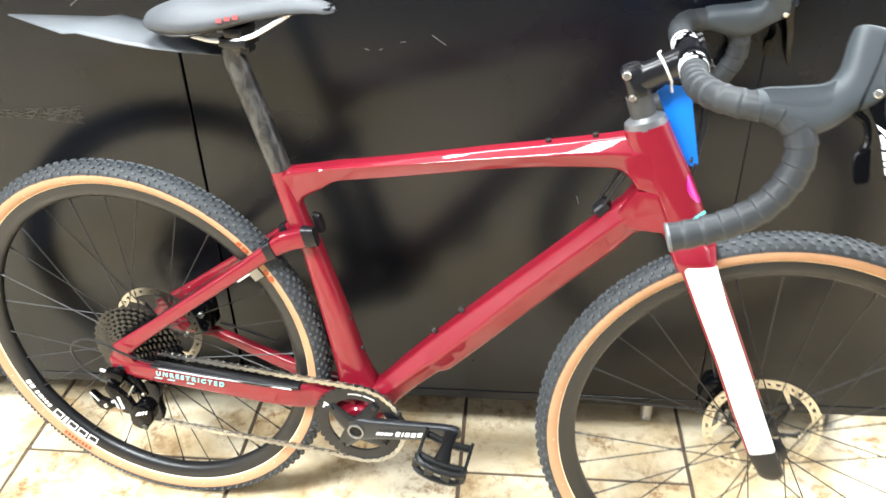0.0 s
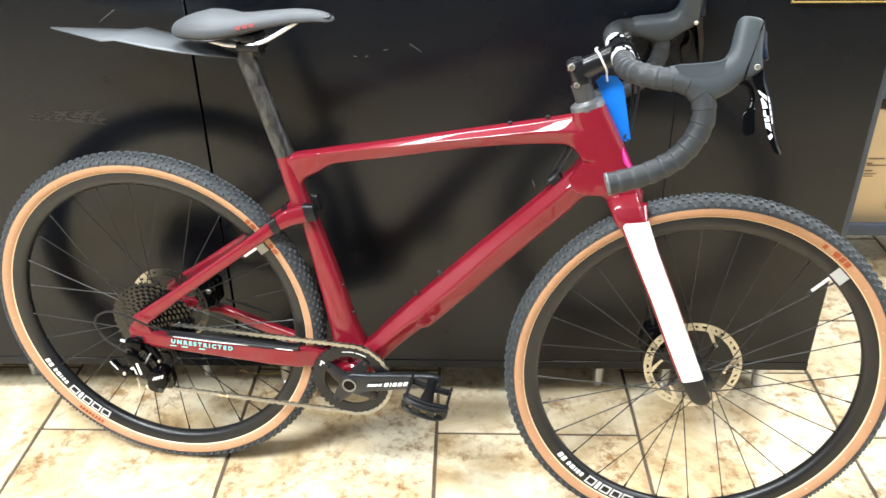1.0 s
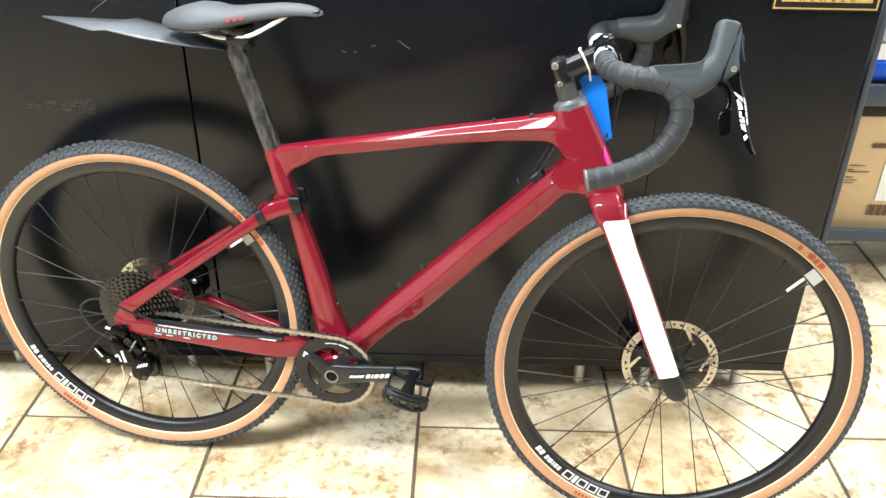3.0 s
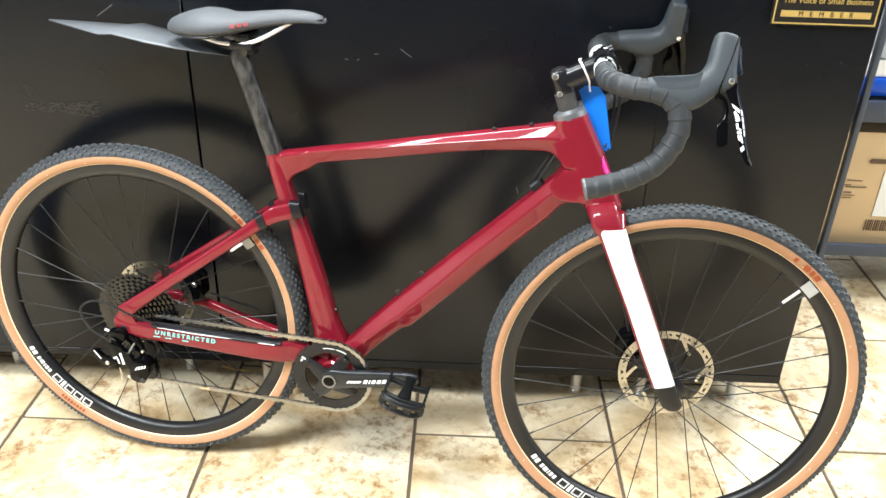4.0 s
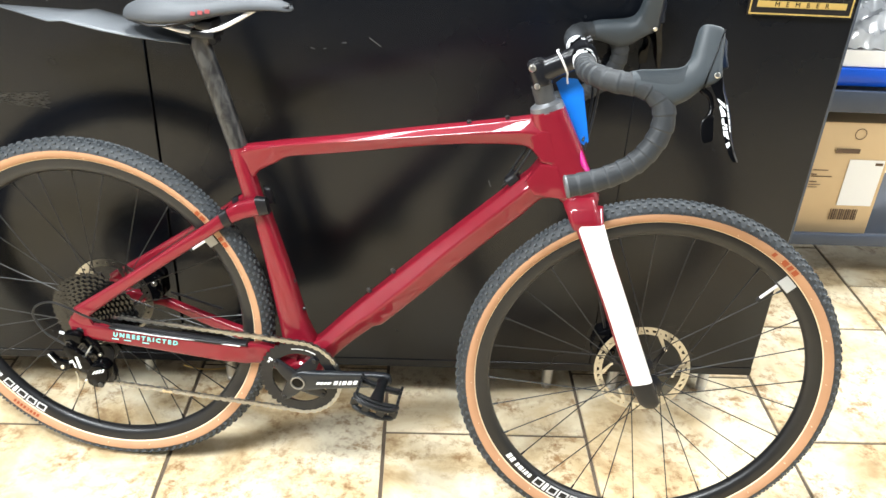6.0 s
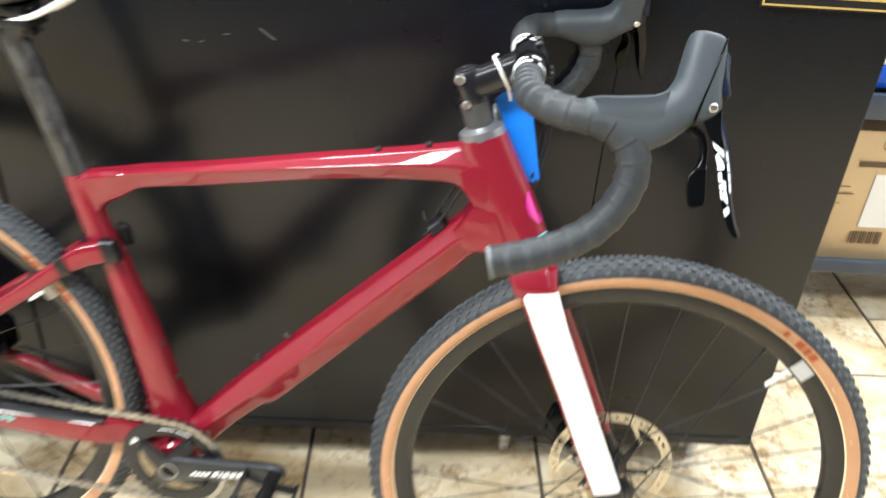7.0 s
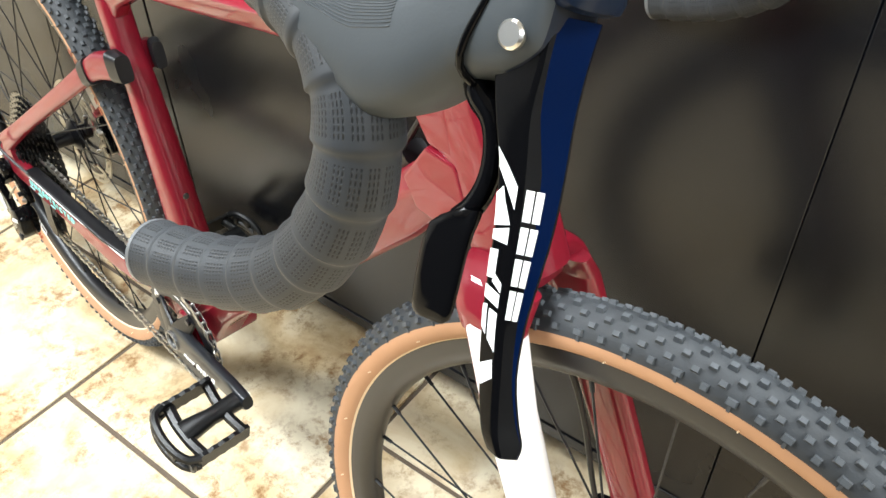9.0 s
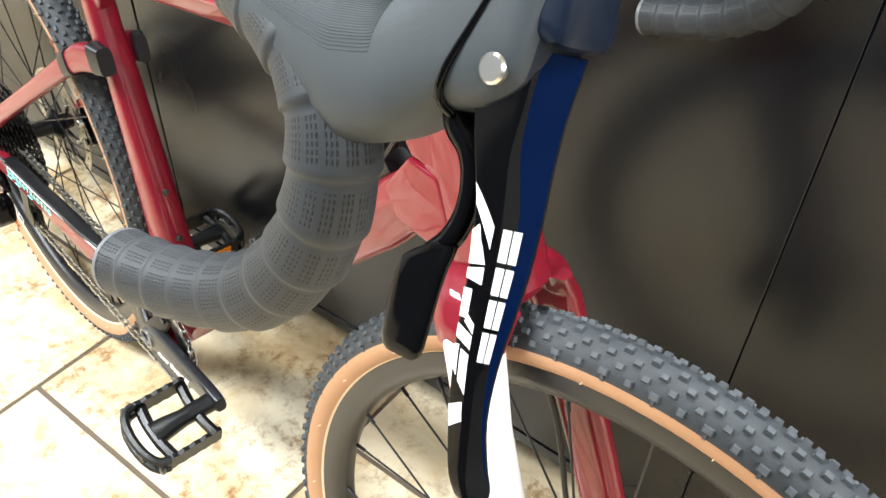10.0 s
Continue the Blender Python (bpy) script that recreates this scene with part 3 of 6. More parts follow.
# frame
def facets(ridge, flat=0.5, foot=0.45):
    """Half of a tube's outline: a flat top, a side ridge, and a facet that slants in to the underside."""
    return [(1, 0.0), (1, flat), (ridge, 1), (-0.86, foot + 0.18), (-1, foot), (-1, 0.0)]


def down(s, top, ridge, bottom, half):
    """A ring of the down tube: s along it, top and bottom measured across it."""
    return pair(0.7046 * s - 0.7096 * top, 0.7096 * s + 0.7046 * top, 0.7046 * s - 0.7096 * bottom, 0.7096 * s + 0.7046 * bottom, half, facets(ridge))


bm = bmesh.new()
tube(bm, [pair(0.134, 0.7215, 0.176, 0.672, 0.0165, facets(0.7)), pair(0.165, 0.7310, 0.187, 0.6870, 0.0178, facets(0.78)), pair(0.205, 0.7385, 0.216, 0.7035, 0.0188, facets(0.85)), pair(0.238, 0.7450, 0.243, 0.7190, 0.0195, facets(0.86)), pair(0.33, 0.7618, 0.333, 0.7350, 0.0210, facets(0.78)),
          pair(0.47, 0.7905, 0.472, 0.7612, 0.0228, facets(0.42)), pair(0.54, 0.8040, 0.542, 0.7720, 0.0238, facets(0.34)), pair(0.60, 0.8160, 0.602, 0.7782, 0.0250, facets(0.25)), pair(0.648, 0.8265, 0.650, 0.7805, 0.0262, facets(0.17)), pair(0.672, 0.8320, 0.668, 0.7720, 0.0262, facets(0.17)), pair(0.700, 0.8370, 0.690, 0.7480, 0.0258, facets(0.2))])
tube(bm, [pair(0.1315, 0.722, 0.167, 0.730, 0.0168, 2.6), pair(0.139, 0.69, 0.172, 0.690, 0.0168, 2.6), pair(0.155, 0.626, 0.187, 0.634, 0.017, 2.8), pair(0.172, 0.590, 0.203, 0.598, 0.0175, 2.8),
          pair(0.196, 0.470, 0.240, 0.480, 0.0195, 3.0), pair(0.214, 0.370, 0.268, 0.380, 0.022, 3.0), pair(0.224, 0.29, 0.30, 0.31, 0.030, 3.0)], 28)
tube(bm, [down(0.395, 0.046, 0.3, -0.022, 0.034), down(0.45, 0.0380, 0.25, -0.010, 0.034), down(0.50, 0.0410, 0.2, -0.0065, 0.034), down(0.560, 0.0435, 0.15, -0.0080, 0.034), down(0.582, 0.0440, 0.12, -0.0150, 0.034), down(0.69, 0.0448, 0.15, -0.0128, 0.034), down(0.77, 0.0450, 0.3, -0.0100, 0.033), down(0.84, 0.0446, 0.35, -0.0086, 0.032), down(0.93, 0.0443, 0.35, -0.0080, 0.030), down(0.975, 0.0445, 0.3, -0.0060, 0.0290),
          pair(0.690, 0.757, 0.735, 0.6945, 0.0285, facets(0.3))])
for outline, half in (([(0.660, 0.800), (0.678, 0.8135), (0.6955, 0.8125), (0.7110, 0.7560), (0.6835, 0.7570), (0.670, 0.7790)], 0.0260), ([(0.683, 0.7560), (0.7130, 0.7545), (0.7360, 0.7020), (0.7260, 0.6955), (0.676, 0.6975), (0.660, 0.720)], 0.0276)):
    prism(bm, outline, -half, half, 0.004)
tube(bm, [pair(0.7125, 0.8530, 0.657, 0.8350, 0.0242, 3.0), pair(0.722, 0.835, 0.662, 0.812, 0.0250, 3.0), pair(0.752, 0.779, 0.678, 0.757, 0.0258, 3.0), pair(0.772, 0.737, 0.700, 0.716, 0.0265, 3.0), pair(0.790, 0.696, 0.722, 0.688, 0.0272, 3.0)], 28)
g = bmesh.new()
disc(g, L(*BBC, -0.043), (0, -1, 0), 0.031, 0.086, 32, 0.004)
for f in g.faces:
    bm.faces.new([bm.verts.new(v.co) for v in f.verts])
g.free()
bmesh.ops.remove_doubles(bm, verts=bm.verts, dist=1e-6)
FAR_STAY = [pair(-0.180, 0.374, -0.172, 0.330, 0.007, 3, -0.072), pair(-0.15, 0.366, -0.15, 0.332, 0.0080, 3.4, -0.070), pair(-0.06, 0.3580, -0.055, 0.3370, 0.0085, 3.6, -0.064), pair(0.02, 0.3370, 0.02, 0.3140, 0.009, 3.8, -0.058),
            pair(0.11, 0.3130, 0.11, 0.2850, 0.0095, 4, -0.053), pair(0.19, 0.302, 0.19, 0.268, 0.011, 4, -0.044), pair(0.255, 0.310, 0.255, 0.262, 0.013, 3.4, -0.034)]
for s in (1, -1):
    # stays, dropouts and the shoulder where the seat stays meet the seat tube
    tube(bm, [pair(-0.172, 0.394, -0.150, 0.372, 0.008, 3, 0.071 * s), pair(-0.08, 0.458, -0.070, 0.437, 0.0085, 3, 0.062 * s), pair(0.06, 0.561, 0.072, 0.541, 0.0085, 3, 0.044 * s),
              pair(0.118, 0.606, 0.130, 0.583, 0.009, 3.2, 0.034 * s), pair(0.150, 0.630, 0.163, 0.600, 0.010, 3.6, 0.028 * s), pair(0.196 if s > 0 else 0.174, 0.642 if s > 0 else 0.638, 0.206 if s > 0 else 0.186, 0.612 if s > 0 else 0.608, 0.0085, 3.6, 0.023 * s if s > 0 else -0.019)], 18)
    tube(bm, FAR_STAY if s < 0 else [pair(-0.180, 0.374, -0.172, 0.330, 0.007, 3, 0.072 * s), pair(-0.15, 0.363, -0.15, 0.327, 0.0085, 3.4, 0.070 * s), pair(-0.03, 0.3545, -0.03, 0.316, 0.009, 4, 0.062 * s),
              pair(0.10, 0.347, 0.10, 0.303, 0.0095, 4, 0.054 * s), pair(0.155, 0.342, 0.155, 0.297, 0.0095, 4, 0.0455 * s), pair(0.185, 0.339, 0.185, 0.293, 0.0085, 4, 0.0345 * s), pair(0.255, 0.322, 0.255, 0.262, 0.010, 3.4, 0.028 * s)], 18)
    tube(bm, [pair(-0.186, 0.362, -0.176, 0.333, 0.006, 3, 0.071 * s), pair(-0.165, 0.394, -0.148, 0.335, 0.0065, 3, 0.071 * s), pair(-0.150, 0.388, -0.132, 0.352, 0.006, 3, 0.070 * s)], 16)
frame_part = part("frame", bm, M_RED, bike, "glossy dark red carbon frame")
crisp(frame_part)

# black inserts on the stays, and the chainstay guard
for s in (1, -1):
    bm = bmesh.new()
    loft(bm, [pair(0.183, 0.643, 0.192, 0.608, 0.0105 if s > 0 else 0.008, 4, 0.0255 * s), pair(0.202 if s > 0 else 0.195, 0.642, 0.209 if s > 0 else 0.202, 0.612, 0.0090 if s > 0 else 0.007, 4, 0.0235 * s)], 20)
    part("stay_cover", bm, M_BLACK, bike, "black rubber cover on the seat stay joint")
    bm = bmesh.new()
    loft(bm, [pair(0.117, 0.6085, 0.130, 0.5805, 0.0106, 3.4, 0.0345 * s), pair(0.130, 0.618, 0.143, 0.588, 0.0110, 3.4, 0.032 * s)], 20)
    part("stay_band", bm, M_BLACK, bike, "black band round the seat stay")
bm = bmesh.new()
loft(bm, [pair(-0.105, 0.3610, -0.100, 0.355, 0.0098, 3, 0.0675), pair(-0.03, 0.3565, -0.03, 0.3490, 0.0103, 3.4, 0.0625), pair(0.10, 0.3490, 0.10, 0.3410, 0.0107, 3.4, 0.0545), pair(0.160, 0.3445, 0.163, 0.3380, 0.0105, 3, 0.0455)], 18)
part("chainstay_guard", bm, M_BLACK, bike, "black rubber chainstay guard")
bm = bmesh.new()
sweep(bm, [L(-0.0905, 0.3570, 0.0758), L(-0.0068, 0.3508, 0.0712), L(0.0527, 0.3480, 0.0672), L(0.150, 0.3410, 0.0590)], 0.0010, 6, 0.02)
part("pinstripe", bm, M_PRINT, bike)
E_U = (L(0.028, 0.327, 0.0675) - L(-0.110, 0.335, 0.0735)).normalized()
E_N = E_U.cross(L(0, 1)).normalized()
E_V = E_N.cross(E_U)
E_V = -E_V if E_V.z < 0 else E_V
E_N = E_U.cross(E_V)
TXT = Matrix((E_U, E_V, E_N)).transposed().to_4x4()
TXT.translation = L(-0.034, 0.3415, 0.0730)
letters("UNRESTRICTED", 0.0128, bike, TXT, M_PALECYAN, "stay_lettering", 0.0004, 0.10, 1.52, "turquoise lettering on the chainstay", 0.00035)
for a, b in ((-0.107, -0.094), (-0.083, -0.070), (-0.047, -0.034)):
    bm = bmesh.new()
    k = (a + 0.041) / 0.138
    c0, c1 = TXT.translation + E_U * (a + 0.041) - E_V * 0.0096, TXT.translation + E_U * (b + 0.041) - E_V * 0.0096
    sweep(bm, [c0, (c0 + c1) / 2, c1], 0.0009, 6, 0.01)
    part("underline", bm, M_PALECYAN, bike)

# bolts on the tubes
def tube_bolt(u, v, ax):
    bm = bmesh.new()
    disc(bm, L(u, v) - Vector(ax).normalized() * 0.006, ax, 0.0042, 0.0092, 14, 0.0012)
    part("bolt", bm, M_BOLT, bike, "small black bottle-cage bolt")


for u, v in ((0.556, 0.812), (0.620, 0.826)):
    tube_bolt(u, v - 0.003, L(-0.25, 1))
for u, v in ((0.435, 0.506), (0.390, 0.459)):
    tube_bolt(u - 0.0025, v + 0.0045, L(-1, 1))
for u, v in ((0.238, 0.465), (0.257, 0.406)):
    tube_bolt(u + 0.0045, v, L(1, 0.25))
bm = bmesh.new()
disc(bm, L(*(-0.163, 0.346), 0.070), (0, -1, 0), 0.0085, 0.010, 24, 0.002)
part("axle_bolt", bm, M_BLACK, bike, "black thru-axle end")

# seat post and saddle
bm = bmesh.new()
loft(bm, [pair(0.133, 0.700, 0.169, 0.708, 0.0150, 2.4), pair(0.1305, 0.722, 0.1635, 0.7285, 0.0150, 2.4), pair(0.102, 0.815, 0.135, 0.824, 0.0150, 2.4), pair(0.0755, 0.895, 0.1085, 0.903, 0.0150, 2.4), pair(0.0750, 0.911, 0.1140, 0.912, 0.0155, 2.6), pair(0.084, 0.922, 0.119, 0.920, 0.016, 2.6)], 28)
part("seatpost", bm, M_CARBON, bike, "bare carbon seatpost")
bm = bmesh.new()
box(bm, (0.083, -0.026, 0.922), (0.127, 0.026, 0.937), 0.005)
box(bm, (0.093, -0.026, 0.936), (0.122, 0.026, 0.952), 0.005)
disc(bm, L(0.118, 0.917, -0.012), (0, -1, 0), 0.0065, 0.024, 16, 0.001)
part("saddle_clamp", bm, M_BLACK, bike, "black rail clamp").location = L(-0.001, -0.005)
SAD = [(-0.0374, 0.961, 0.953, 0.014), (-0.030, 0.967, 0.947, 0.030), (-0.018, 0.973, 0.945, 0.043), (0.0, 0.9797, 0.944, 0.055), (0.0271, 0.9865, 0.942, 0.0655), (0.0532, 0.986, 0.943, 0.064), (0.0788, 0.982, 0.948, 0.054), (0.105, 0.984, 0.9545, 0.042),
       (0.1309, 0.9877, 0.962, 0.0335), (0.16, 0.991, 0.968, 0.027), (0.1823, 0.9932, 0.972, 0.0235), (0.21, 0.993, 0.975, 0.021), (0.2276, 0.9909, 0.976, 0.019), (0.2400, 0.9875, 0.9755, 0.016), (0.2475, 0.984, 0.977, 0.011), (0.2510, 0.981, 0.979, 0.005)]
bm = bmesh.new()
rings = []
for u, t, b, hw in SAD:
    rings.append((L(u, b + (t - b) * 0.42), L(0, t - b - (t - b) * 0.42), Vector((0, hw, 0)), 2.3))
rows = loft(bm, rings, 36)
for row, (u, t, b, hw) in zip(rows, SAD):
    for v in row:
        k = v.co.y / hw
        base = b + (t - b) * 0.42
        if v.co.z < base:
            v.co.z = base + (v.co.z - base) * 0.75
        v.co.z -= 0.004 * k * k
saddle = part("saddle", bm, M_SADDLE, bike, "grey padded saddle with black base")
saddle.location = L(0.003, -0.005)
bm = bmesh.new()
rings = [(L(u, b + 0.0035), L(0, 0.0060), Vector((0, hw * 0.93, 0)), 2.6) for u, t, b, hw in SAD[1:-1]]
loft(bm, rings, 28)
part("saddle_base", bm, M_BLACK, saddle, "black plastic saddle base")
for s in (1, -1):
    bm = bmesh.new()
    sweep(bm, [L(0.018, 0.947, 0.032 * s), L(0.042, 0.9385, 0.027 * s), L(0.068, 0.932, 0.0225 * s), L(0.10, 0.9325, 0.022 * s), L(0.127, 0.939, 0.021 * s), L(0.150, 0.950, 0.018 * s), L(0.188, 0.973, 0.012 * s)], 0.0036, 10, 0.006)
    part("rail", bm, M_WHITE, saddle, "white saddle rail")
for k in range(3):
    bm = bmesh.new()
    c = L(0.098 + 0.0105 * k, 0.9665 + 0.0018 * k, 0.0462 - 0.0040 * k)
    box(bm, (-0.0038, -0.001, -0.0031), (0.0038, 0.001, 0.0031), 0, Matrix.Translation(c) @ Matrix.Rotation(radians(-20), 4, "X") @ Matrix.Rotation(radians(18), 4, "Z"))
    part("logo_mark", bm, M_REDPRINT, saddle, "red printed mark", smooth=False)
# plastic mudguard under the saddle
bm = bmesh.new()
ST = [(0.078, 0.909, 0.012), (0.03, 0.917, 0.034), (-0.01, 0.9245, 0.050), (-0.06, 0.932, 0.056), (-0.122, 0.9425, 0.057), (-0.150, 0.9410, 0.053), (-0.276, 0.946, 0.003)]
grid = []
for u, v, hw in ST:
    grid.append([bm.verts.new(L(u, v - (0.0015 if u > -0.13 else 0.0035) * abs(k / 4) * (hw / 0.05) + 0.001, hw * k / 4)) for k in range(-4, 5)])
for i in range(len(grid) - 1):
    for k in range(8):
        bm.faces.new((grid[i][k], grid[i][k + 1], grid[i + 1][k + 1], grid[i + 1][k]))
mg = part("mudguard", bm, M_FENDER, bike, "thin grey plastic clip-on mudguard under the saddle")
mg.location = L(0.002, -0.006)
so = mg.modifiers.new("sheet", "SOLIDIFY")
so.thickness = 0.0014


# wheels
def wheel(name, centre, matrix, rear):
    """Rim, tyre, spokes, hub and rotor of one wheel."""
    bm = bmesh.new()
    lathe(bm, [(0.3175, 0.0125), (0.3165, 0.0135), (0.306, 0.0138), (0.297, 0.0115), (0.2915, 0.006), (0.2905, 0), (0.2915, -0.006), (0.297, -0.0115), (0.306, -0.0138), (0.3165, -0.0135), (0.3175, -0.0125), (0.312, -0.010), (0.312, 0.010)], 128, closed=True)
    rim = part(name, bm, M_RIM, bike, "black alloy disc-brake wheel")
    rim.matrix_local = matrix
    half = [(0.3160, 0.0120), (0.3185, 0.0150), (0.3235, 0.0190), (0.3300, 0.0210), (0.3345, 0.0208), (0.3390, 0.0195), (0.3440, 0.0165), (0.3485, 0.0115), (0.3512, 0.0058), (0.3522, 0.0)]
    full = half + [(r, -y) for r, y in half[-2::-1]]
    tags = [2, 1, 1, 1, 0, 0, 0, 0, 0]
    bm = bmesh.new()
    lathe(bm, full, 144, mats=tags + tags[::-1])
    part("tyre", bm, [M_TREAD, M_TAN, M_CREAM], rim, "gravel tyre with grey tread and tan sidewalls", recalc=True)
    # knobs
    verts, faces = [], []
    random.seed(11 if rear else 12)

    def knob(t, y, r, sx, sy, h, tilt):
        ct, st = math.cos(t), math.sin(t)
        er = Vector((ct * math.cos(tilt), math.sin(tilt), st * math.cos(tilt)))
        et = Vector((-st, 0, ct))
        ea = et.cross(er)
        c = Vector((ct * r, y, st * r))
        b = len(verts)
        for z, k in ((-0.001, 1.15), (h, 0.85)):
            for i, j in ((-1, -1), (1, -1), (1, 1), (-1, 1)):
                verts.append(c + et * (sx * i * k) + ea * (sy * j * k) + er * z)
        faces.extend([(b + 4, b + 5, b + 6, b + 7)] + [(b + i, b + (i + 1) % 4, b + 4 + (i + 1) % 4, b + 4 + i) for i in range(4)])

    N = 120
    for k in range(N):
        t = 2 * math.pi * k / N
        d = math.pi / N
        for s in (1, -1):
            j = random.uniform(-0.0020, 0.0020)
            knob(t + (d if s > 0 else 0) + j, 0.0036 * s, 0.3518, 0.0029, 0.0023, 0.0027, 0.08 * s)
            knob(t + (0 if s > 0 else d) + j, 0.0098 * s, 0.3494, 0.0027, 0.0020, 0.0027, 0.40 * s)
            knob(t + (d if s > 0 else 0), 0.0149 * s, 0.3456, 0.0027, 0.0020, 0.0027, 0.70 * s)
            knob(t + (0 if s > 0 else d), 0.0190 * s, 0.3402, 0.0033 if k % 2 else 0.0024, 0.0022, 0.0026, 1.02 * s)
            if k % 2:
                knob(t + (0 if s > 0 else d), 0.0205 * s, 0.3362, 0.0011, 0.0024, 0.0010, 1.30 * s)
    me = bpy.data.meshes.new("tread")
    me.from_pydata(verts, [], faces)
    me.materials.append(M_KNOB)
    kn = new("tread", me)
    kn.parent = rim
    tagged(kn, kind="stuff")
    # moulding nibs left on the sidewall
    bm = bmesh.new()
    for k in range(22):
        t = 2 * math.pi * (k + 0.3) / 22
        for s in (-1,):
            disc(bm, (math.cos(t) * 0.3235, 0.0188 * s, math.sin(t) * 0.3235), (math.cos(t) * 0.3, s, math.sin(t) * 0.3), 0.0005, 0.0032, 5)
    tagged(part("sidewall_nibs", bm, M_CREAM, rim), kind="stuff")
    # hub
    bm = bmesh.new()
    lathe(bm, [(0.006, 0.060), (0.012, 0.056), (0.013, 0.040), (0.024, 0.036), (0.0245, 0.030), (0.013, 0.024), (0.011, 0.0), (0.013, -0.020), (0.026, -0.027), (0.0265, -0.033), (0.016, -0.038), (0.013, -0.056), (0.006, -0.060)], 32)
    part("hub", bm, M_BLACK, rim, "black hub")
    # spokes: pairs that cross, on both flanges
    random.seed(3)
    n = 28
    for k in range(n):
        t = 2 * math.pi * (k + 0.35) / n
        s = 1 if k % 2 else -1
        lean = (1 if (k // 2) % 2 else -1) * 1.05
        a = Vector((math.cos(t + lean) * 0.023, 0.031 * s, math.sin(t + lean) * 0.023))
        b = Vector((math.cos(t) * 0.2925, 0.003 * s, math.sin(t) * 0.2925))
        bm = bmesh.new()
        x = (b - a).normalized()
        y = x.orthogonal().normalized()
        z = x.cross(y)
        loft(bm, [(a, y * 0.0013, z * 0.0013, 2), (a.lerp(b, 0.06), y * 0.00105, z * 0.00105, 2), (b, y * 0.00105, z * 0.00105, 2)], 6)
        loft(bm, [(b - x * 0.012, y * 0.0018, z * 0.0018, 2), (b + x * 0.002, y * 0.0020, z * 0.0020, 2)], 6)
        part("spoke", bm, M_SPOKE, rim)
    # rotor on the far side
    RR = 0.0905 if not rear else 0.0855
    bm = bmesh.new()

    def ring(r0, r1, y0, y1, m=72):
        lathe(bm, [(r0, y0), (r1, y0), (r1, y1), (r0, y1)], m, closed=True)

    yr = 0.0435 if rear else 0.031
    ring(RR - 0.0052, RR, yr, yr + 0.0018)
    ring(RR - 0.0150, RR - 0.0102, yr, yr + 0.0018)
    for k in range(42):
        t = 2 * math.pi * k / 42
        sl = 0.055 if k % 3 else -0.02
        p0, p1 = Vector((math.cos(t), 0, math.sin(t))) * (RR - 0.0110), Vector((math.cos(t + sl), 0, math.sin(t + sl))) * (RR - 0.0045)
        x = (p1 - p0).normalized()
        q = Vector((-x.z, 0, x.x)) * (0.0031 if k % 3 else 0.0040)
        lo = [bm.verts.new(p + Vector((0, yr, 0))) for p in (p0 - q, p1 - q, p1 + q, p0 + q)]
        hi = [bm.verts.new(v.co + Vector((0, 0.0018, 0))) for v in lo]
        bm.faces.new(lo[::-1]), bm.faces.new(hi)
        for i in range(4):
            bm.faces.new((lo[i], lo[(i + 1) % 4], hi[(i + 1) % 4], hi[i]))
    for k in range(6):
        t = 2 * math.pi * (k + 0.2) / 6
        p1, p0 = Vector((math.cos(t), 0, math.sin(t))) * (RR - 0.014), Vector((math.cos(t - 0.35), 0, math.sin(t - 0.35))) * (RR - 0.032)
        x = (p1 - p0).normalized()
        q = Vector((-x.z, 0, x.x)) * 0.0038
        lo = [bm.verts.new(p + Vector((0, yr, 0))) for p in (p0 - q * 0.6, p1 - q, p1 + q, p0 + q * 0.6)]
        hi = [bm.verts.new(v.co + Vector((0, 0.0018, 0))) for v in lo]
        bm.faces.new(lo[::-1]), bm.faces.new(hi)
        for i in range(4):
            bm.faces.new((lo[i], lo[(i + 1) % 4], hi[(i + 1) % 4], hi[i]))
    part("brake_rotor", bm, M_ROTOR, rim, "pierced steel disc brake rotor", smooth=False)
    bm = bmesh.new()
    for k in range(6):
        t = 2 * math.pi * (k + 0.2) / 6 - 0.35
        p0, p1 = Vector((math.cos(t - 0.5) * 0.018, yr, math.sin(t - 0.5) * 0.018)), Vector((math.cos(t) * (RR - 0.030), yr, math.sin(t) * (RR - 0.030)))
        x = (p1 - p0).normalized()
        q = Vector((-x.z, 0, x.x))
        loft(bm, [(p0, q * 0.006, Vector((0, 0.0016, 0)), 4), (p0.lerp(p1, 0.5), q * 0.0028, Vector((0, 0.0016, 0)), 4), (p1, q * 0.0045, Vector((0, 0.0016, 0)), 4)], 10)
    part("rotor_spider", bm, M_BLACK, rim, "black rotor carrier")
    for k in range(6):
        t = 2 * math.pi * (k + 0.2) / 6 - 0.35
        bm = bmesh.new()
        disc(bm, (math.cos(t) * (RR - 0.031), yr - 0.004, math.sin(t) * (RR - 0.031)), (0, 1, 0), 0.0028, 0.007, 10)
        part("rivet", bm, M_STEEL, rim)
    return rim


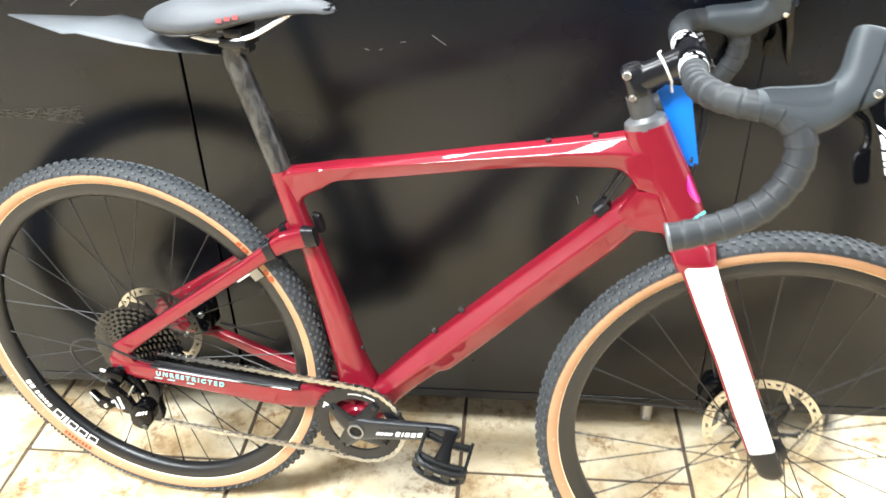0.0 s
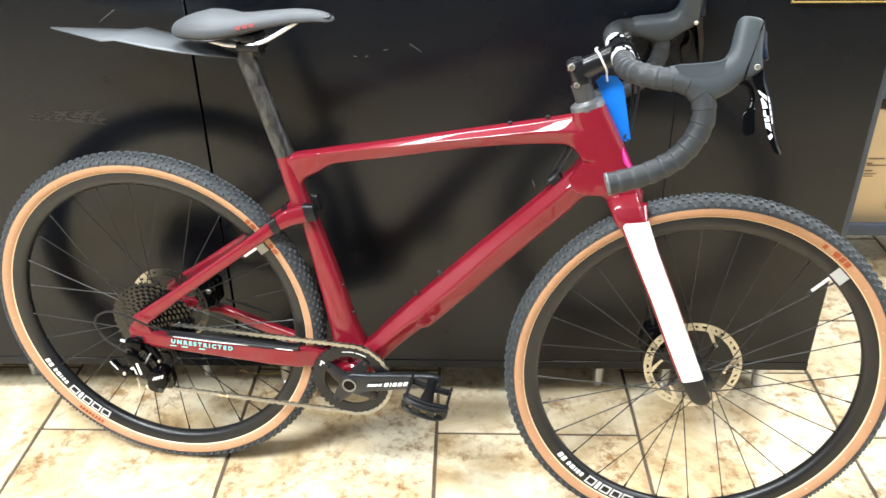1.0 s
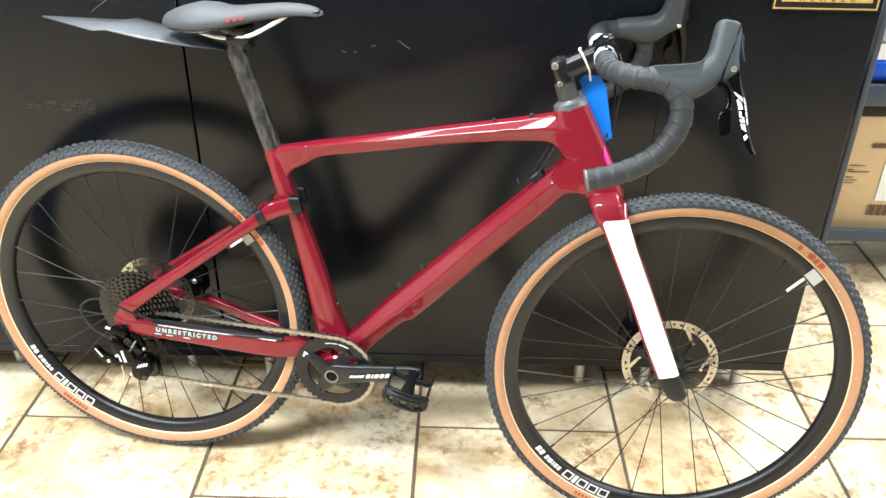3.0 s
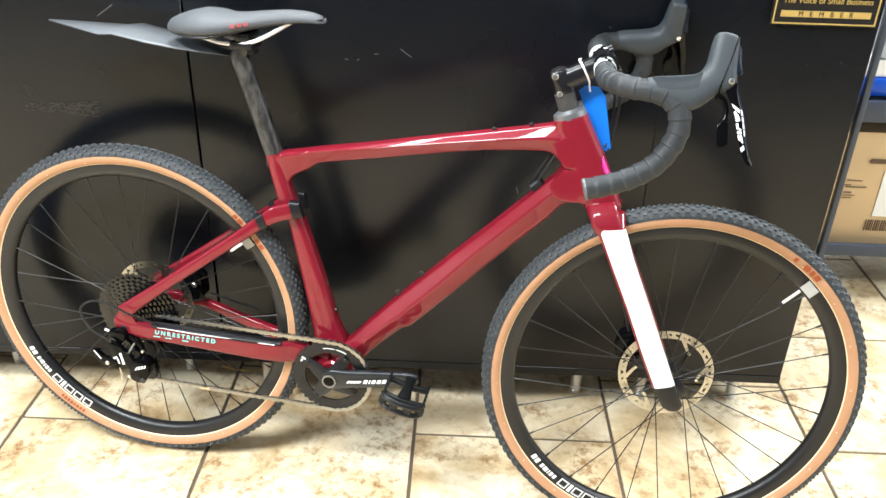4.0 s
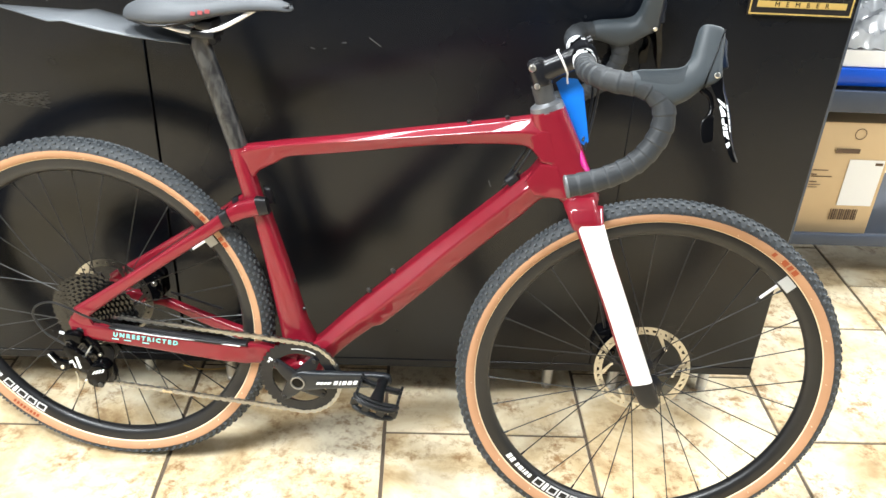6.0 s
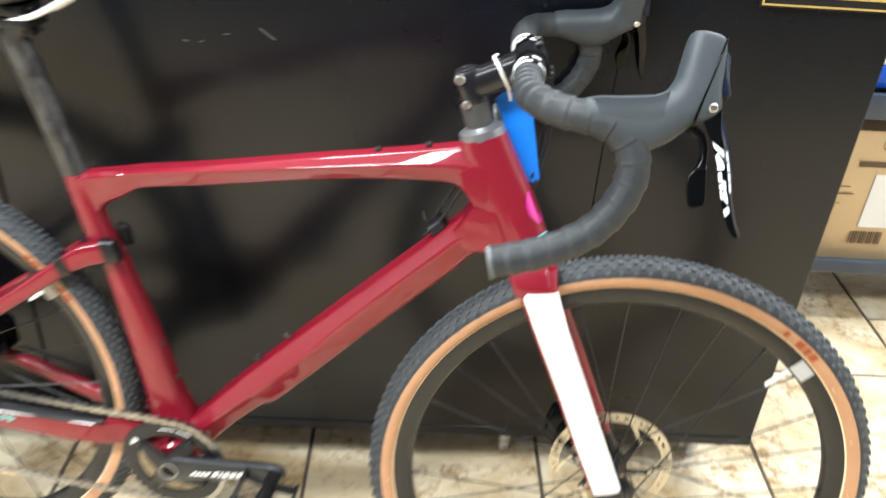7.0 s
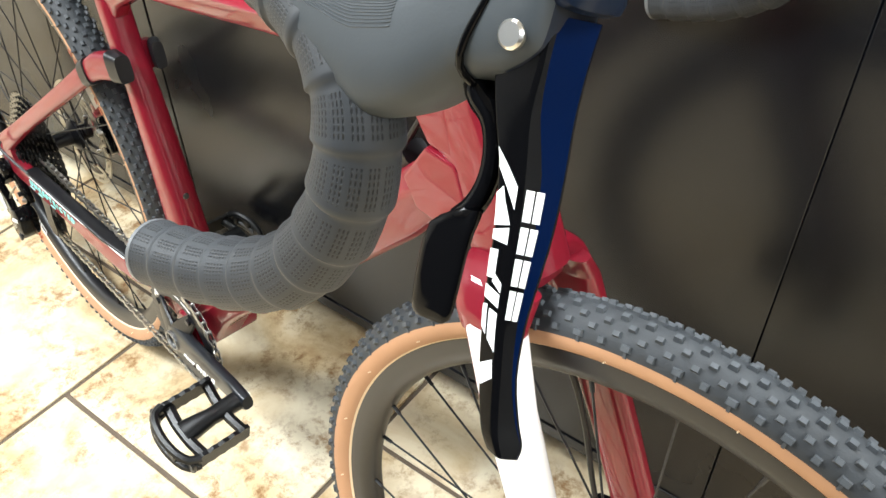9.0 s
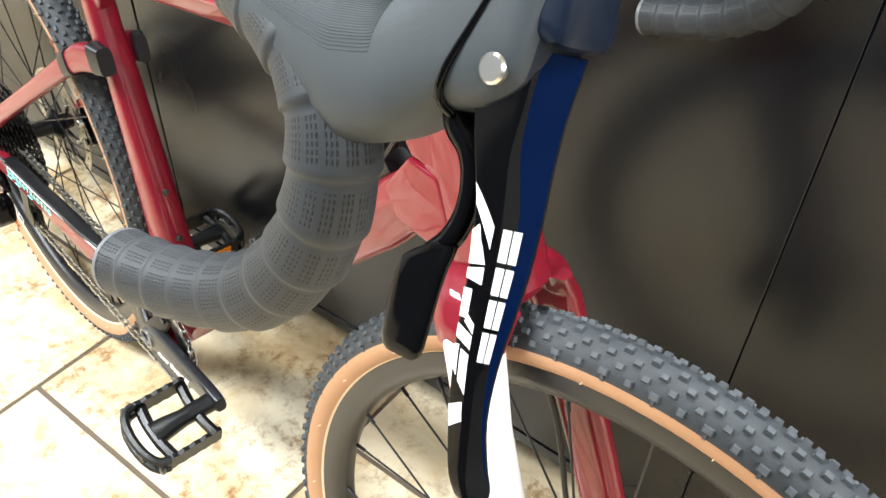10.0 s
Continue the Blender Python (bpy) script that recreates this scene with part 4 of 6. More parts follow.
def rim_marks(rim, start, words, r0, material, sign, y=-0.0148, tall=0.010, tilt=0.0):
    """Blocks in place of printed names, along the rim or the sidewall."""
    t = start
    for k, (wide, high, gap) in enumerate(words):
        bm = bmesh.new()
        seg = 4
        rows = []
        for i in range(seg + 1):
            a = t + sign * wide * i / seg / r0
            rows.append([bm.verts.new((math.cos(a) * r, yy, math.sin(a) * r)) for r, yy in ((r0 - high / 2, y + tilt), (r0 + high / 2, y - tilt))])
        for i in range(seg):
            bm.faces.new((rows[i][0], rows[i + 1][0], rows[i + 1][1], rows[i][1]))
        o = part("print_block", bm, material, rim, smooth=False)
        so = o.modifiers.new("print", "SOLIDIFY")
        so.thickness, so.offset = 0.0006, 0
        t += sign * (wide + gap) / r0


rear = wheel("rear_wheel", REAR, Matrix.Translation(L(-0.153, 0.3590, 0.008)) @ Matrix.Scale(1.007, 4), True)
front = wheel("front_wheel", FRONT, STEER @ Matrix.Translation(F(0.9225, 0.3452, 0.010)) @ Matrix.Rotation(radians(-1.6), 4, "X") @ Matrix.Scale(1.009, 4), False)
def rim_frames(rim, start, count, r0, wide, high, gap, y=-0.0149, t=0.0030):
    """Hollow blocks in place of large printed figures."""
    for k in range(count):
        w_ = wide if k != 1 else wide * 0.35
        pieces = [(0.0, w_, high / 2 - t / 2, t), (0.0, w_, -high / 2 + t / 2, t), (0.0, t, 0.0, high - 2 * t), (w_ - t, t, 0.0, high - 2 * t)] if k != 1 else [(0.0, w_, 0.0, high)]
        for off, ln, dr, tall in pieces:
            rim_marks(rim, start + off / r0, [(ln, tall, 0.0)], r0 + dr, M_GREYPRINT if k != 1 else M_PRINT, 1, y)
        start += (w_ + gap) / r0


NAME = [(0.0085, 0.0115, 0.0028), (0.0080, 0.0115, 0.008), (0.0062, 0.0095, 0.0028), (0.0095, 0.0095, 0.0028), (0.0026, 0.0095, 0.0028), (0.0062, 0.0095, 0.0028), (0.0062, 0.0095, 0.010)]
for rim_, a in ((rear, 205.0), (front, 218.0)):
    rim_marks(rim_, radians(a), NAME, 0.3035, M_PRINT, 1)
    rim_frames(rim_, radians(a) + 0.080 / 0.3035, 5, 0.3030, 0.0205, 0.0185, 0.0035)
    rim_marks(rim_, radians(a + 23), [(0.005, 0.005, 0.003)] * 8, 0.3245, M_BROWNPRINT, 1, -0.0205, tilt=0.0016)
WORD = [(0.012, 0.010, 0.004), (0.008, 0.010, 0.004), (0.010, 0.010, 0.004)]
for rim_, a in ((front, 54.0), (rear, 47.5), (rear, 36.5)):
    rim_marks(rim_, radians(a), WORD if rim_ is front else WORD[1:], 0.3270, M_BROWNPRINT, -1, -0.0213, tilt=0.0012)
rim_marks(front, radians(58), [(0.007, 0.008, 0.003)], 0.3270, M_BROWNPRINT, -1, -0.0213, tilt=0.0012)
for rim_, a in ((front, 46.0), (rear, 37.5)):
    # valve with a paper tag round it
    t = radians(a)
    er, et = Vector((math.cos(t), 0, math.sin(t))), Vector((-math.sin(t), 0, math.cos(t)))
    bm = bmesh.new()
    loft(bm, [(er * 0.294, et * 0.003, Vector((0, 0.003, 0)), 2), (er * 0.253, et * 0.0028, Vector((0, 0.0028, 0)), 2)], 10)
    part("valve", bm, M_WHITE, rim_, "white valve stem")
    bm = bmesh.new()
    loft(bm, [(er * 0.254, et * 0.0032, Vector((0, 0.0032, 0)), 2), (er * 0.246, et * 0.0022, Vector((0, 0.0022, 0)), 2)], 10)
    part("valve_cap", bm, M_BLACK, rim_, "black valve cap")
    bm = bmesh.new()
    c = er * 0.3045 - Vector((0, 0.0152, 0))
    box(bm, (-0.010, -0.0004, -0.014), (0.010, 0.0004, 0.014), 0, Matrix.Translation(c) @ Matrix((er, Vector((0, 1, 0)), et)).transposed().to_4x4())
    part("rim_label", bm, mat("silver_label", (0.40, 0.40, 0.39), 0.4), rim_, "pale printed rim label", smooth=False)

# cassette
bm = bmesh.new()
for k in range(11):
    r = 0.0875 - 0.0062 * k - 0.0004 * k * (10 - k) * 0.4
    y = -(0.0235 + 0.0036 * k)
    nt = max(11, int(2 * math.pi * r / 0.0127))
    rows = []
    for i in range(nt * 4):
        a = 2 * math.pi * i / (nt * 4)
        q = r + (0.0022, 0.0012, -0.0022, 0.0012)[i % 4]
        rows.append([bm.verts.new((math.cos(a) * p, yy, math.sin(a) * p)) for p, yy in ((q, y - 0.0008), (q, y + 0.0008), (r * 0.86 - 0.003, y + 0.0008), (r * 0.86 - 0.003, y - 0.0008))])
    n = len(rows)
    for i in range(n):
        for j in range(4):
            bm.faces.new((rows[i][j], rows[i][(j + 1) % 4], rows[(i + 1) % n][(j + 1) % 4], rows[(i + 1) % n][j]))
    for i in range(8):
        a = 2 * math.pi * i / 8 + k * 0.12
        p0, p1 = Vector((math.cos(a) * 0.018, y, math.sin(a) * 0.018)), Vector((math.cos(a + 0.25) * r * 0.87, y, math.sin(a + 0.25) * r * 0.87))
        x = (p1 - p0).normalized()
        loft(bm, [(p0, Vector((-x.z, 0, x.x)) * 0.004, Vector((0, 0.0008, 0)), 4), (p1, Vector((-x.z, 0, x.x)) * 0.0026, Vector((0, 0.0008, 0)), 4)], 8)
part("cassette", bm, M_COG, rear, "dark steel cassette of stacked sprockets", smooth=False)
bm = bmesh.new()
disc(bm, (0, -0.022, 0), (0, -1, 0), 0.0175, 0.040, 28)
part("freehub", bm, M_BLACK, rear)

# cranks, chainring, pedals
CR_A = radians(11.6)
crank_dir = L(math.cos(CR_A), math.sin(CR_A))
perp = L(-math.sin(CR_A), math.cos(CR_A))
crankset = None
for s in (1, -1):
    d, w0 = crank_dir * s, (0.068 if s > 0 else -0.068)
    q = perp * s

    def C(t, w):
        return L(*BBC, 0) + d * t + Vector((0, (0.013 - w) * s, 0))

    bm = bmesh.new()
    loft(bm, [(C(-0.018, 0.066), q * 0.014, Vector((0, 0.009, 0)), 2.6), (C(-0.008, 0.068), q * 0.0235, Vector((0, 0.010, 0)), 2.8), (C(0.012, 0.069), q * 0.0240, Vector((0, 0.010, 0)), 3), (C(0.04, 0.072), q * 0.0200, Vector((0, 0.0085, 0)), 3.4),
              (C(0.10, 0.077), q * 0.0178, Vector((0, 0.0075, 0)), 3.6), (C(0.155, 0.081), q * 0.0155, Vector((0, 0.0075, 0)), 3.6), (C(0.176, 0.083), q * 0.0135, Vector((0, 0.0075, 0)), 3.2), (C(0.1865, 0.083), q * 0.0085, Vector((0, 0.0065, 0)), 3)], 24)
    arm = part("crank_arm", bm, M_CRANK, bike, "dark grey alloy crank arm")
    if s > 0:
        crankset = arm
        bm = bmesh.new()
        lathe(bm, [(0.0142, -0.001), (0.0142, 0.0025), (0.0118, 0.0025), (0.0112, -0.004)], 32, Vector())
        bmesh.ops.transform(bm, matrix=Matrix.Translation(C(0, 0.079)) @ Matrix.Rotation(radians(180), 4, "X"), verts=bm.verts)
        part("crank_bolt", bm, mat("worn_grey_steel", (0.30, 0.30, 0.30), 0.4, 0.9), arm, "bright crank bolt ring")
        bm = bmesh.new()
        disc(bm, C(0, 0.0775), (0, -1, 0), 0.0112, 0.0014, 24)
        part("axle_hole", bm, M_GLOSS, arm)
        for k, (t0, t1, hh) in enumerate(((0.040, 0.046, 0.005), (0.0475, 0.0535, 0.005), (0.055, 0.061, 0.005), (0.0625, 0.0695, 0.005), (0.075, 0.083, 0.008), (0.0865, 0.0895, 0.008), (0.0925, 0.1005, 0.008), (0.1035, 0.1115, 0.008), (0.1145, 0.1225, 0.008))):
            bm = bmesh.new()
            a, b = C(t0, 0.0828 + t0 * 0.055), C(t1, 0.0828 + t1 * 0.055)
            sk = d * 0.0022
            vs = [bm.verts.new(p) for p in (a - q * hh / 2 - sk, b - q * hh / 2 - sk, b + q * hh / 2 + sk, a + q * hh / 2 + sk)]
            bm.faces.new(vs)
            part("print_block", bm, M_PRINT, arm, smooth=False).modifiers.new("print", "SOLIDIFY").thickness = 0.0006
    # pedal
    pc = C(0.1725, 0.0)
    bm = bmesh.new()
    y0, y1 = 0.094, 0.172
    tiltm = Matrix.Translation(pc) @ Matrix.Rotation(radians(14 if s > 0 else 8), 4, "Y") @ Matrix.Diagonal((1, -s, 1, 1))
    hx, hz = 0.039, 0.011
    plates = []
    for sx in (1, -1):
        # toothed cage plates, front and back
        pb = bmesh.new()
        outl = []
        nt = 11
        for i in range(nt):
            y = y0 + 0.006 + (y1 - y0 - 0.012) * i / (nt - 1)
            outl.append((y, hz + (0.0018 if i % 2 else 0.0)))
        pts = outl + [(y, -z) for y, z in outl[::-1]]
        lo = [pb.verts.new((sx * (hx - 0.003), y, z)) for y, z in pts]
        hi = [pb.verts.new((sx * (hx + 0.002), y, z)) for y, z in pts]
        n = len(pts)
        pb.faces.new(lo[::-1]), pb.faces.new(hi)
        for i in range(n):
            pb.faces.new((lo[i], lo[(i + 1) % n], hi[(i + 1) % n], hi[i]))
        plates.append(pb)
    # rounded outer end plate pierced by three holes, then the body with its cross bars
    eb = bmesh.new()
    for zz in (0.0088, -0.0088):
        sweep(eb, [Vector((hx, y1 - 0.010, zz)), Vector((hx - 0.004, y1 + 0.001, zz)), Vector((hx * 0.55, y1 + 0.0075, zz)), Vector((0, y1 + 0.010, zz)), Vector((-hx * 0.55, y1 + 0.0075, zz)), Vector((-hx + 0.004, y1 + 0.001, zz)), Vector((-hx, y1 - 0.010, zz))], 0.0052, 8, 0.006)
    for xx, yy in ((hx - 0.003, y1), (0.0135, y1 + 0.009), (-0.0135, y1 + 0.009), (-hx + 0.003, y1)):
        box(eb, (xx - 0.0078, yy - 0.0032, -0.009), (xx + 0.0078, yy + 0.0032, 0.009), 0.002, seg=1)
    for yy, rr in ((y1 - 0.018, 0.0070), (y0 + 0.010, 0.0066)):
        sweep(bm, [Vector((hx, yy, 0)), Vector((hx * 0.4, yy + 0.004, 0)), Vector((-hx * 0.4, yy + 0.004, 0)), Vector((-hx, yy, 0))], rr, 8, 0.01)
    loft(bm, [(Vector((0, y0 - 0.004, 0)), Vector((0.011, 0, 0)), Vector((0, 0, 0.011)), 2.4), (Vector((0, y0 + 0.03, 0)), Vector((0.0100, 0, 0)), Vector((0, 0, 0.0095)), 2.4), (Vector((0, y1 - 0.03, 0)), Vector((0.0125, 0, 0)), Vector((0, 0, 0.0115)), 2.4), (Vector((0, y1 - 0.012, 0)), Vector((0.0150, 0, 0)), Vector((0, 0, 0.0100)), 2.4)], 16)
    for b_ in (bm, eb, *plates):
        bmesh.ops.transform(b_, matrix=tiltm, verts=b_.verts)
    pd = part("pedal", bm, M_PEDAL, bike, "black plastic platform pedal")
    part("end_plate", eb, M_PEDAL, pd)
    for pb in plates:
        part("cage_plate", pb, M_PEDAL, pd, "toothed cage plate", smooth=False)
    bm = bmesh.new()
    loft(bm, [(Vector((0, 0.074, 0)), Vector((0.0065, 0, 0)), Vector((0, 0, 0.0065)), 2), (Vector((0, y0, 0)), Vector((0.0065, 0, 0)), Vector((0, 0, 0.0065)), 2)], 14)
    bmesh.ops.transform(bm, matrix=tiltm, verts=bm.verts)
    part("pedal_axle", bm, M_STEEL, pd)
    for sx in () if s > 0 else (1, -1):
        bm = bmesh.new()
        box(bm, (sx * (hx + 0.0032) - 0.002, y0 + 0.022, -0.0075), (sx * (hx + 0.0032) + 0.002, y1 - 0.022, 0.0075), 0.001, seg=1)
        bmesh.ops.transform(bm, matrix=tiltm, verts=bm.verts)
        part("reflector", bm, M_AMBER, pd, "amber pedal reflector")

bm = bmesh.new()
RC, NT = 0.0805, 40
rows = []
for i in range(NT * 4):
    a = 2 * math.pi * i / (NT * 4)
    q = RC + (0.0022, 0.0010, -0.0028, 0.0010)[i % 4]
    rows.append([bm.verts.new((math.cos(a) * p, y, math.sin(a) * p)) for p, y in ((q, -0.001), (q, 0.001), (RC - 0.006, 0.002), (RC - 0.0245, 0.002), (RC - 0.0245, -0.002), (RC - 0.006, -0.002))])
for i in range(NT * 4):
    for j in range(6):
        bm.faces.new((rows[i][j], rows[i][(j + 1) % 6], rows[(i + 1) % (NT * 4)][(j + 1) % 6], rows[(i + 1) % (NT * 4)][j]))
for k in range(4):
    a = CR_A + 2 * math.pi * (k + 0.5) / 4
    x = Vector((math.cos(a), 0, math.sin(a)))
    q = Vector((-x.z, 0, x.x))
    loft(bm, [(x * 0.010 - Vector((0, 0.012, 0)), q * 0.018, Vector((0, 0.005, 0)), 3), (x * 0.035 - Vector((0, 0.008, 0)), q * 0.0140, Vector((0, 0.004, 0)), 3), (x * 0.055 - Vector((0, 0.003, 0)), q * 0.0095, Vector((0, 0.0035, 0)), 3), (x * 0.060 - Vector((0, 0.002, 0)), q * 0.008, Vector((0, 0.003, 0)), 3)], 14)
    disc(bm, x * 0.056 - Vector((0, 0.006, 0)), (0, -1, 0), 0.0048, 0.003, 14, 0.0008)
cr = part("chainring", bm, M_BLACK, bike, "satin black single chainring")
cr.location = L(*BBC, 0.0475)
for a0, a1, r, h in ((62, 80, 0.0665, 0.0018), (83, 104, 0.0665, 0.0014), (146, 149.5, 0.068, 0.009), (151, 156, 0.069, 0.0035)):
    bm = bmesh.new()
    ring_pts = [[bm.verts.new((math.cos(radians(a0 + (a1 - a0) * i / 5)) * p, -0.0024, math.sin(radians(a0 + (a1 - a0) * i / 5)) * p)) for p in (r - h / 2, r + h / 2)] for i in range(6)]
    for i in range(5):
        bm.faces.new((ring_pts[i][0], ring_pts[i + 1][0], ring_pts[i + 1][1], ring_pts[i][1]))
    part("print_block", bm, M_PRINT, cr, smooth=False).modifiers.new("print", "SOLIDIFY").thickness = 0.0004

# chain: outer and inner links along its two runs
def arc(c, r, a0, a1, n=40):
    return [(c[0] + r * math.cos(a0 + (a1 - a0) * k / n), c[1] + r * math.sin(a0 + (a1 - a0) * k / n)) for k in range(n + 1)]


JOCK, TENS = (-0.128, 0.291), (-0.137, 0.226)
COGR = 0.036
run = arc(BBC, RC, radians(-100), radians(95), 50)
run += arc((REAR[0] + 0.008, REAR[1] - 0.024), COGR, radians(93), radians(265), 24)
run += arc(JOCK, 0.018, radians(80), radians(-40), 12)
run += arc(TENS, 0.017, radians(140), radians(275), 12)
run += [run[0]]
dense = []
for a, b in zip(run, run[1:]):
    m = max(1, int(math.dist(a, b) / 0.002))
    for k in range(m):
        dense.append((a[0] + (b[0] - a[0]) * k / m, a[1] + (b[1] - a[1]) * k / m))
links, acc, last = [dense[0]], 0.0, dense[0]
for p in dense[1:]:
    acc += math.dist(p, last)
    last = p
    if acc >= 0.0127:
        links.append(p)
        acc = 0.0
bm = bmesh.new()
CHAIN_W = 0.047
for k in range(len(links)):
    a, b = links[k], links[(k + 1) % len(links)]
    if math.dist(a, b) > 0.02:
        continue
    x = L(b[0] - a[0], b[1] - a[1]).normalized()
    y = Vector((-x.z, 0, x.x))
    hw = 0.0029 if k % 2 else 0.0019
    for s in (1, -1):
        c = Vector((0, s * hw, 0))
        A = L(*a, CHAIN_W) + c
        pts = []
        for t, h in ((-0.0038, 0.0), (-0.0022, 0.0036), (0.002, 0.0042), (0.00635, 0.0020), (0.0107, 0.0042), (0.0149, 0.0036), (0.0165, 0.0)):
            pts.append((t, h))
        out = pts + [(t, -h) for t, h in pts[-2:0:-1]]
        lo = [bm.verts.new(A + x * t + y * h) for t, h in out]
        hi = [bm.verts.new(v.co + Vector((0, 0.0009 * s, 0))) for v in lo]
        bm.faces.new(lo), bm.faces.new(hi)
        n = len(out)
        for i in range(n):
            bm.faces.new((lo[i], lo[(i + 1) % n], hi[(i + 1) % n], hi[i]))
    disc(bm, L(*a, CHAIN_W) + Vector((0, 0.0038, 0)), (0, -1, 0), 0.0021, 0.0076, 8)
chain = part("chain", bm, M_CHAIN, bike, "steel roller chain", smooth=False)
# gold joining link on the lower run
k = min(range(len(links) - 1), key=lambda i: math.dist(links[i], (-0.017, 0.203)))
a, b = links[k], links[k + 1]
bm = bmesh.new()
for p in (a, b):
    disc(bm, L(*p, CHAIN_W + 0.0040), (0, -1, 0), 0.0036, 0.0012, 16, 0.0003)
prism(bm, [(a[0], a[1] - 0.0018), (b[0], b[1] - 0.0018), (b[0], b[1] + 0.0018), (a[0], a[1] + 0.0018)], CHAIN_W + 0.0041, CHAIN_W + 0.0050)
part("joining_link", bm, mat("pale_brass", (0.62, 0.50, 0.34), 0.35, 0.8), chain, "gold joining link", smooth=False)

# rear derailleur
bm = bmesh.new()
prism(bm, [(-0.190, 0.345), (-0.168, 0.350), (-0.154, 0.344), (-0.156, 0.326), (-0.168, 0.310), (-0.180, 0.309), (-0.193, 0.324)], 0.076, 0.094, 0.004)
disc(bm, L(-0.1793, 0.3245, 0.092), (0, -1, 0), 0.0085, 0.005, 20, 0.0015)
derail = part("rear_derailleur", bm, M_GLOSS, bike, "black rear derailleur with pale marks")
bm = bmesh.new()
lathe(bm, [(0.0052, 0.0), (0.0074, 0.0), (0.0074, -0.0016), (0.0052, -0.0016)], 20, L(-0.1793, 0.3245, 0.0968), closed=True)
part("pivot_ring", bm, M_BOLT, derail)
for name, outline, w0, w1, bev in (("outer_link", [(-0.190, 0.318), (-0.176, 0.328), (-0.162, 0.320), (-0.146, 0.298), (-0.130, 0.284), (-0.142, 0.264), (-0.160, 0.266), (-0.178, 0.288)], 0.094, 0.1045, 0.0035),
                                   ("inner_link", [(-0.165, 0.334), (-0.146, 0.336), (-0.128, 0.314), (-0.122, 0.292), (-0.134, 0.284), (-0.146, 0.300), (-0.158, 0.314)], 0.070, 0.082, 0.003),
                                   ("cable_arm", [(-0.2300, 0.2945), (-0.2275, 0.2740), (-0.2190, 0.2585), (-0.2020, 0.2540), (-0.1830, 0.2660), (-0.1840, 0.2790), (-0.2000, 0.2800), (-0.2120, 0.2780), (-0.2200, 0.2960)], 0.084, 0.0935, 0.003),
                                   ("lower_knuckle", [(-0.1475, 0.2700), (-0.1340, 0.2895), (-0.1135, 0.2960), (-0.1005, 0.2830), (-0.1045, 0.2560), (-0.1160, 0.2400), (-0.1290, 0.2350), (-0.1470, 0.2430)], 0.078, 0.108, 0.006)):
    bm = bmesh.new()
    prism(bm, outline, w0, w1, bev)
    part(name, bm, M_GLOSS, derail)
for u, v, w, r, h, m in ((-0.201, 0.2677, 0.0935, 0.0042, 0.003, M_STEEL), (-0.1455, 0.3000, 0.082, 0.0040, 0.004, M_BOLT), (-0.1345, 0.2780, 0.1045, 0.0034, 0.002, M_BOLT), (-0.1180, 0.2460, 0.107, 0.0060, 0.003, M_BOLT), (-0.1510, 0.2470, 0.100, 0.0038, 0.004, M_STEEL), (-0.1240, 0.3010, 0.083, 0.0036, 0.005, M_STEEL)):
    bm = bmesh.new()
    disc(bm, L(u, v, w), (0, -1, 0), r, h, 14, 0.0008)
    part("screw", bm, m, derail)
bm = bmesh.new()
sweep(bm, [L(-0.1905, 0.3400, 0.086), L(-0.1950, 0.3425, 0.087), L(-0.1995, 0.3445, 0.088)], 0.0026, 10)
part("cable_nut", bm, M_PRINT, derail, "white cable end")
bm = bmesh.new()
sweep(bm, [L(-0.150, 0.2900, 0.100), L(-0.146, 0.3060, 0.095), L(-0.138, 0.3200, 0.088)], 0.0018, 8)
part("spring", bm, M_STEEL, derail)
for c in (JOCK, TENS):
    bm = bmesh.new()
    rows = []
    for i in range(44):
        a = 2 * math.pi * i / 44
        q = 0.0165 + (0.002, 0.001, -0.001, 0.001)[i % 4]
        rows.append([bm.verts.new(L(c[0] + math.cos(a) * p, c[1] + math.sin(a) * p, w)) for p, w in ((q, 0.0455), (q, 0.0485), (0.005, 0.0505), (0.005, 0.0435))])
    for i in range(44):
        for j in range(4):
            bm.faces.new((rows[i][j], rows[i][(j + 1) % 4], rows[(i + 1) % 44][(j + 1) % 4], rows[(i + 1) % 44][j]))
    part("jockey_wheel", bm, M_PEDAL, derail, "black jockey wheel")
bm = bmesh.new()
for w in (0.0535, 0.0395):
    prism(bm, [(-0.140, 0.303), (-0.118, 0.300), (-0.113, 0.285), (-0.122, 0.255), (-0.118, 0.232), (-0.124, 0.214), (-0.142, 0.212), (-0.152, 0.226), (-0.146, 0.255), (-0.146, 0.290)], w, w + 0.0018)
part("derailleur_cage", bm, M_BLACK, derail, "black derailleur cage", smooth=False)
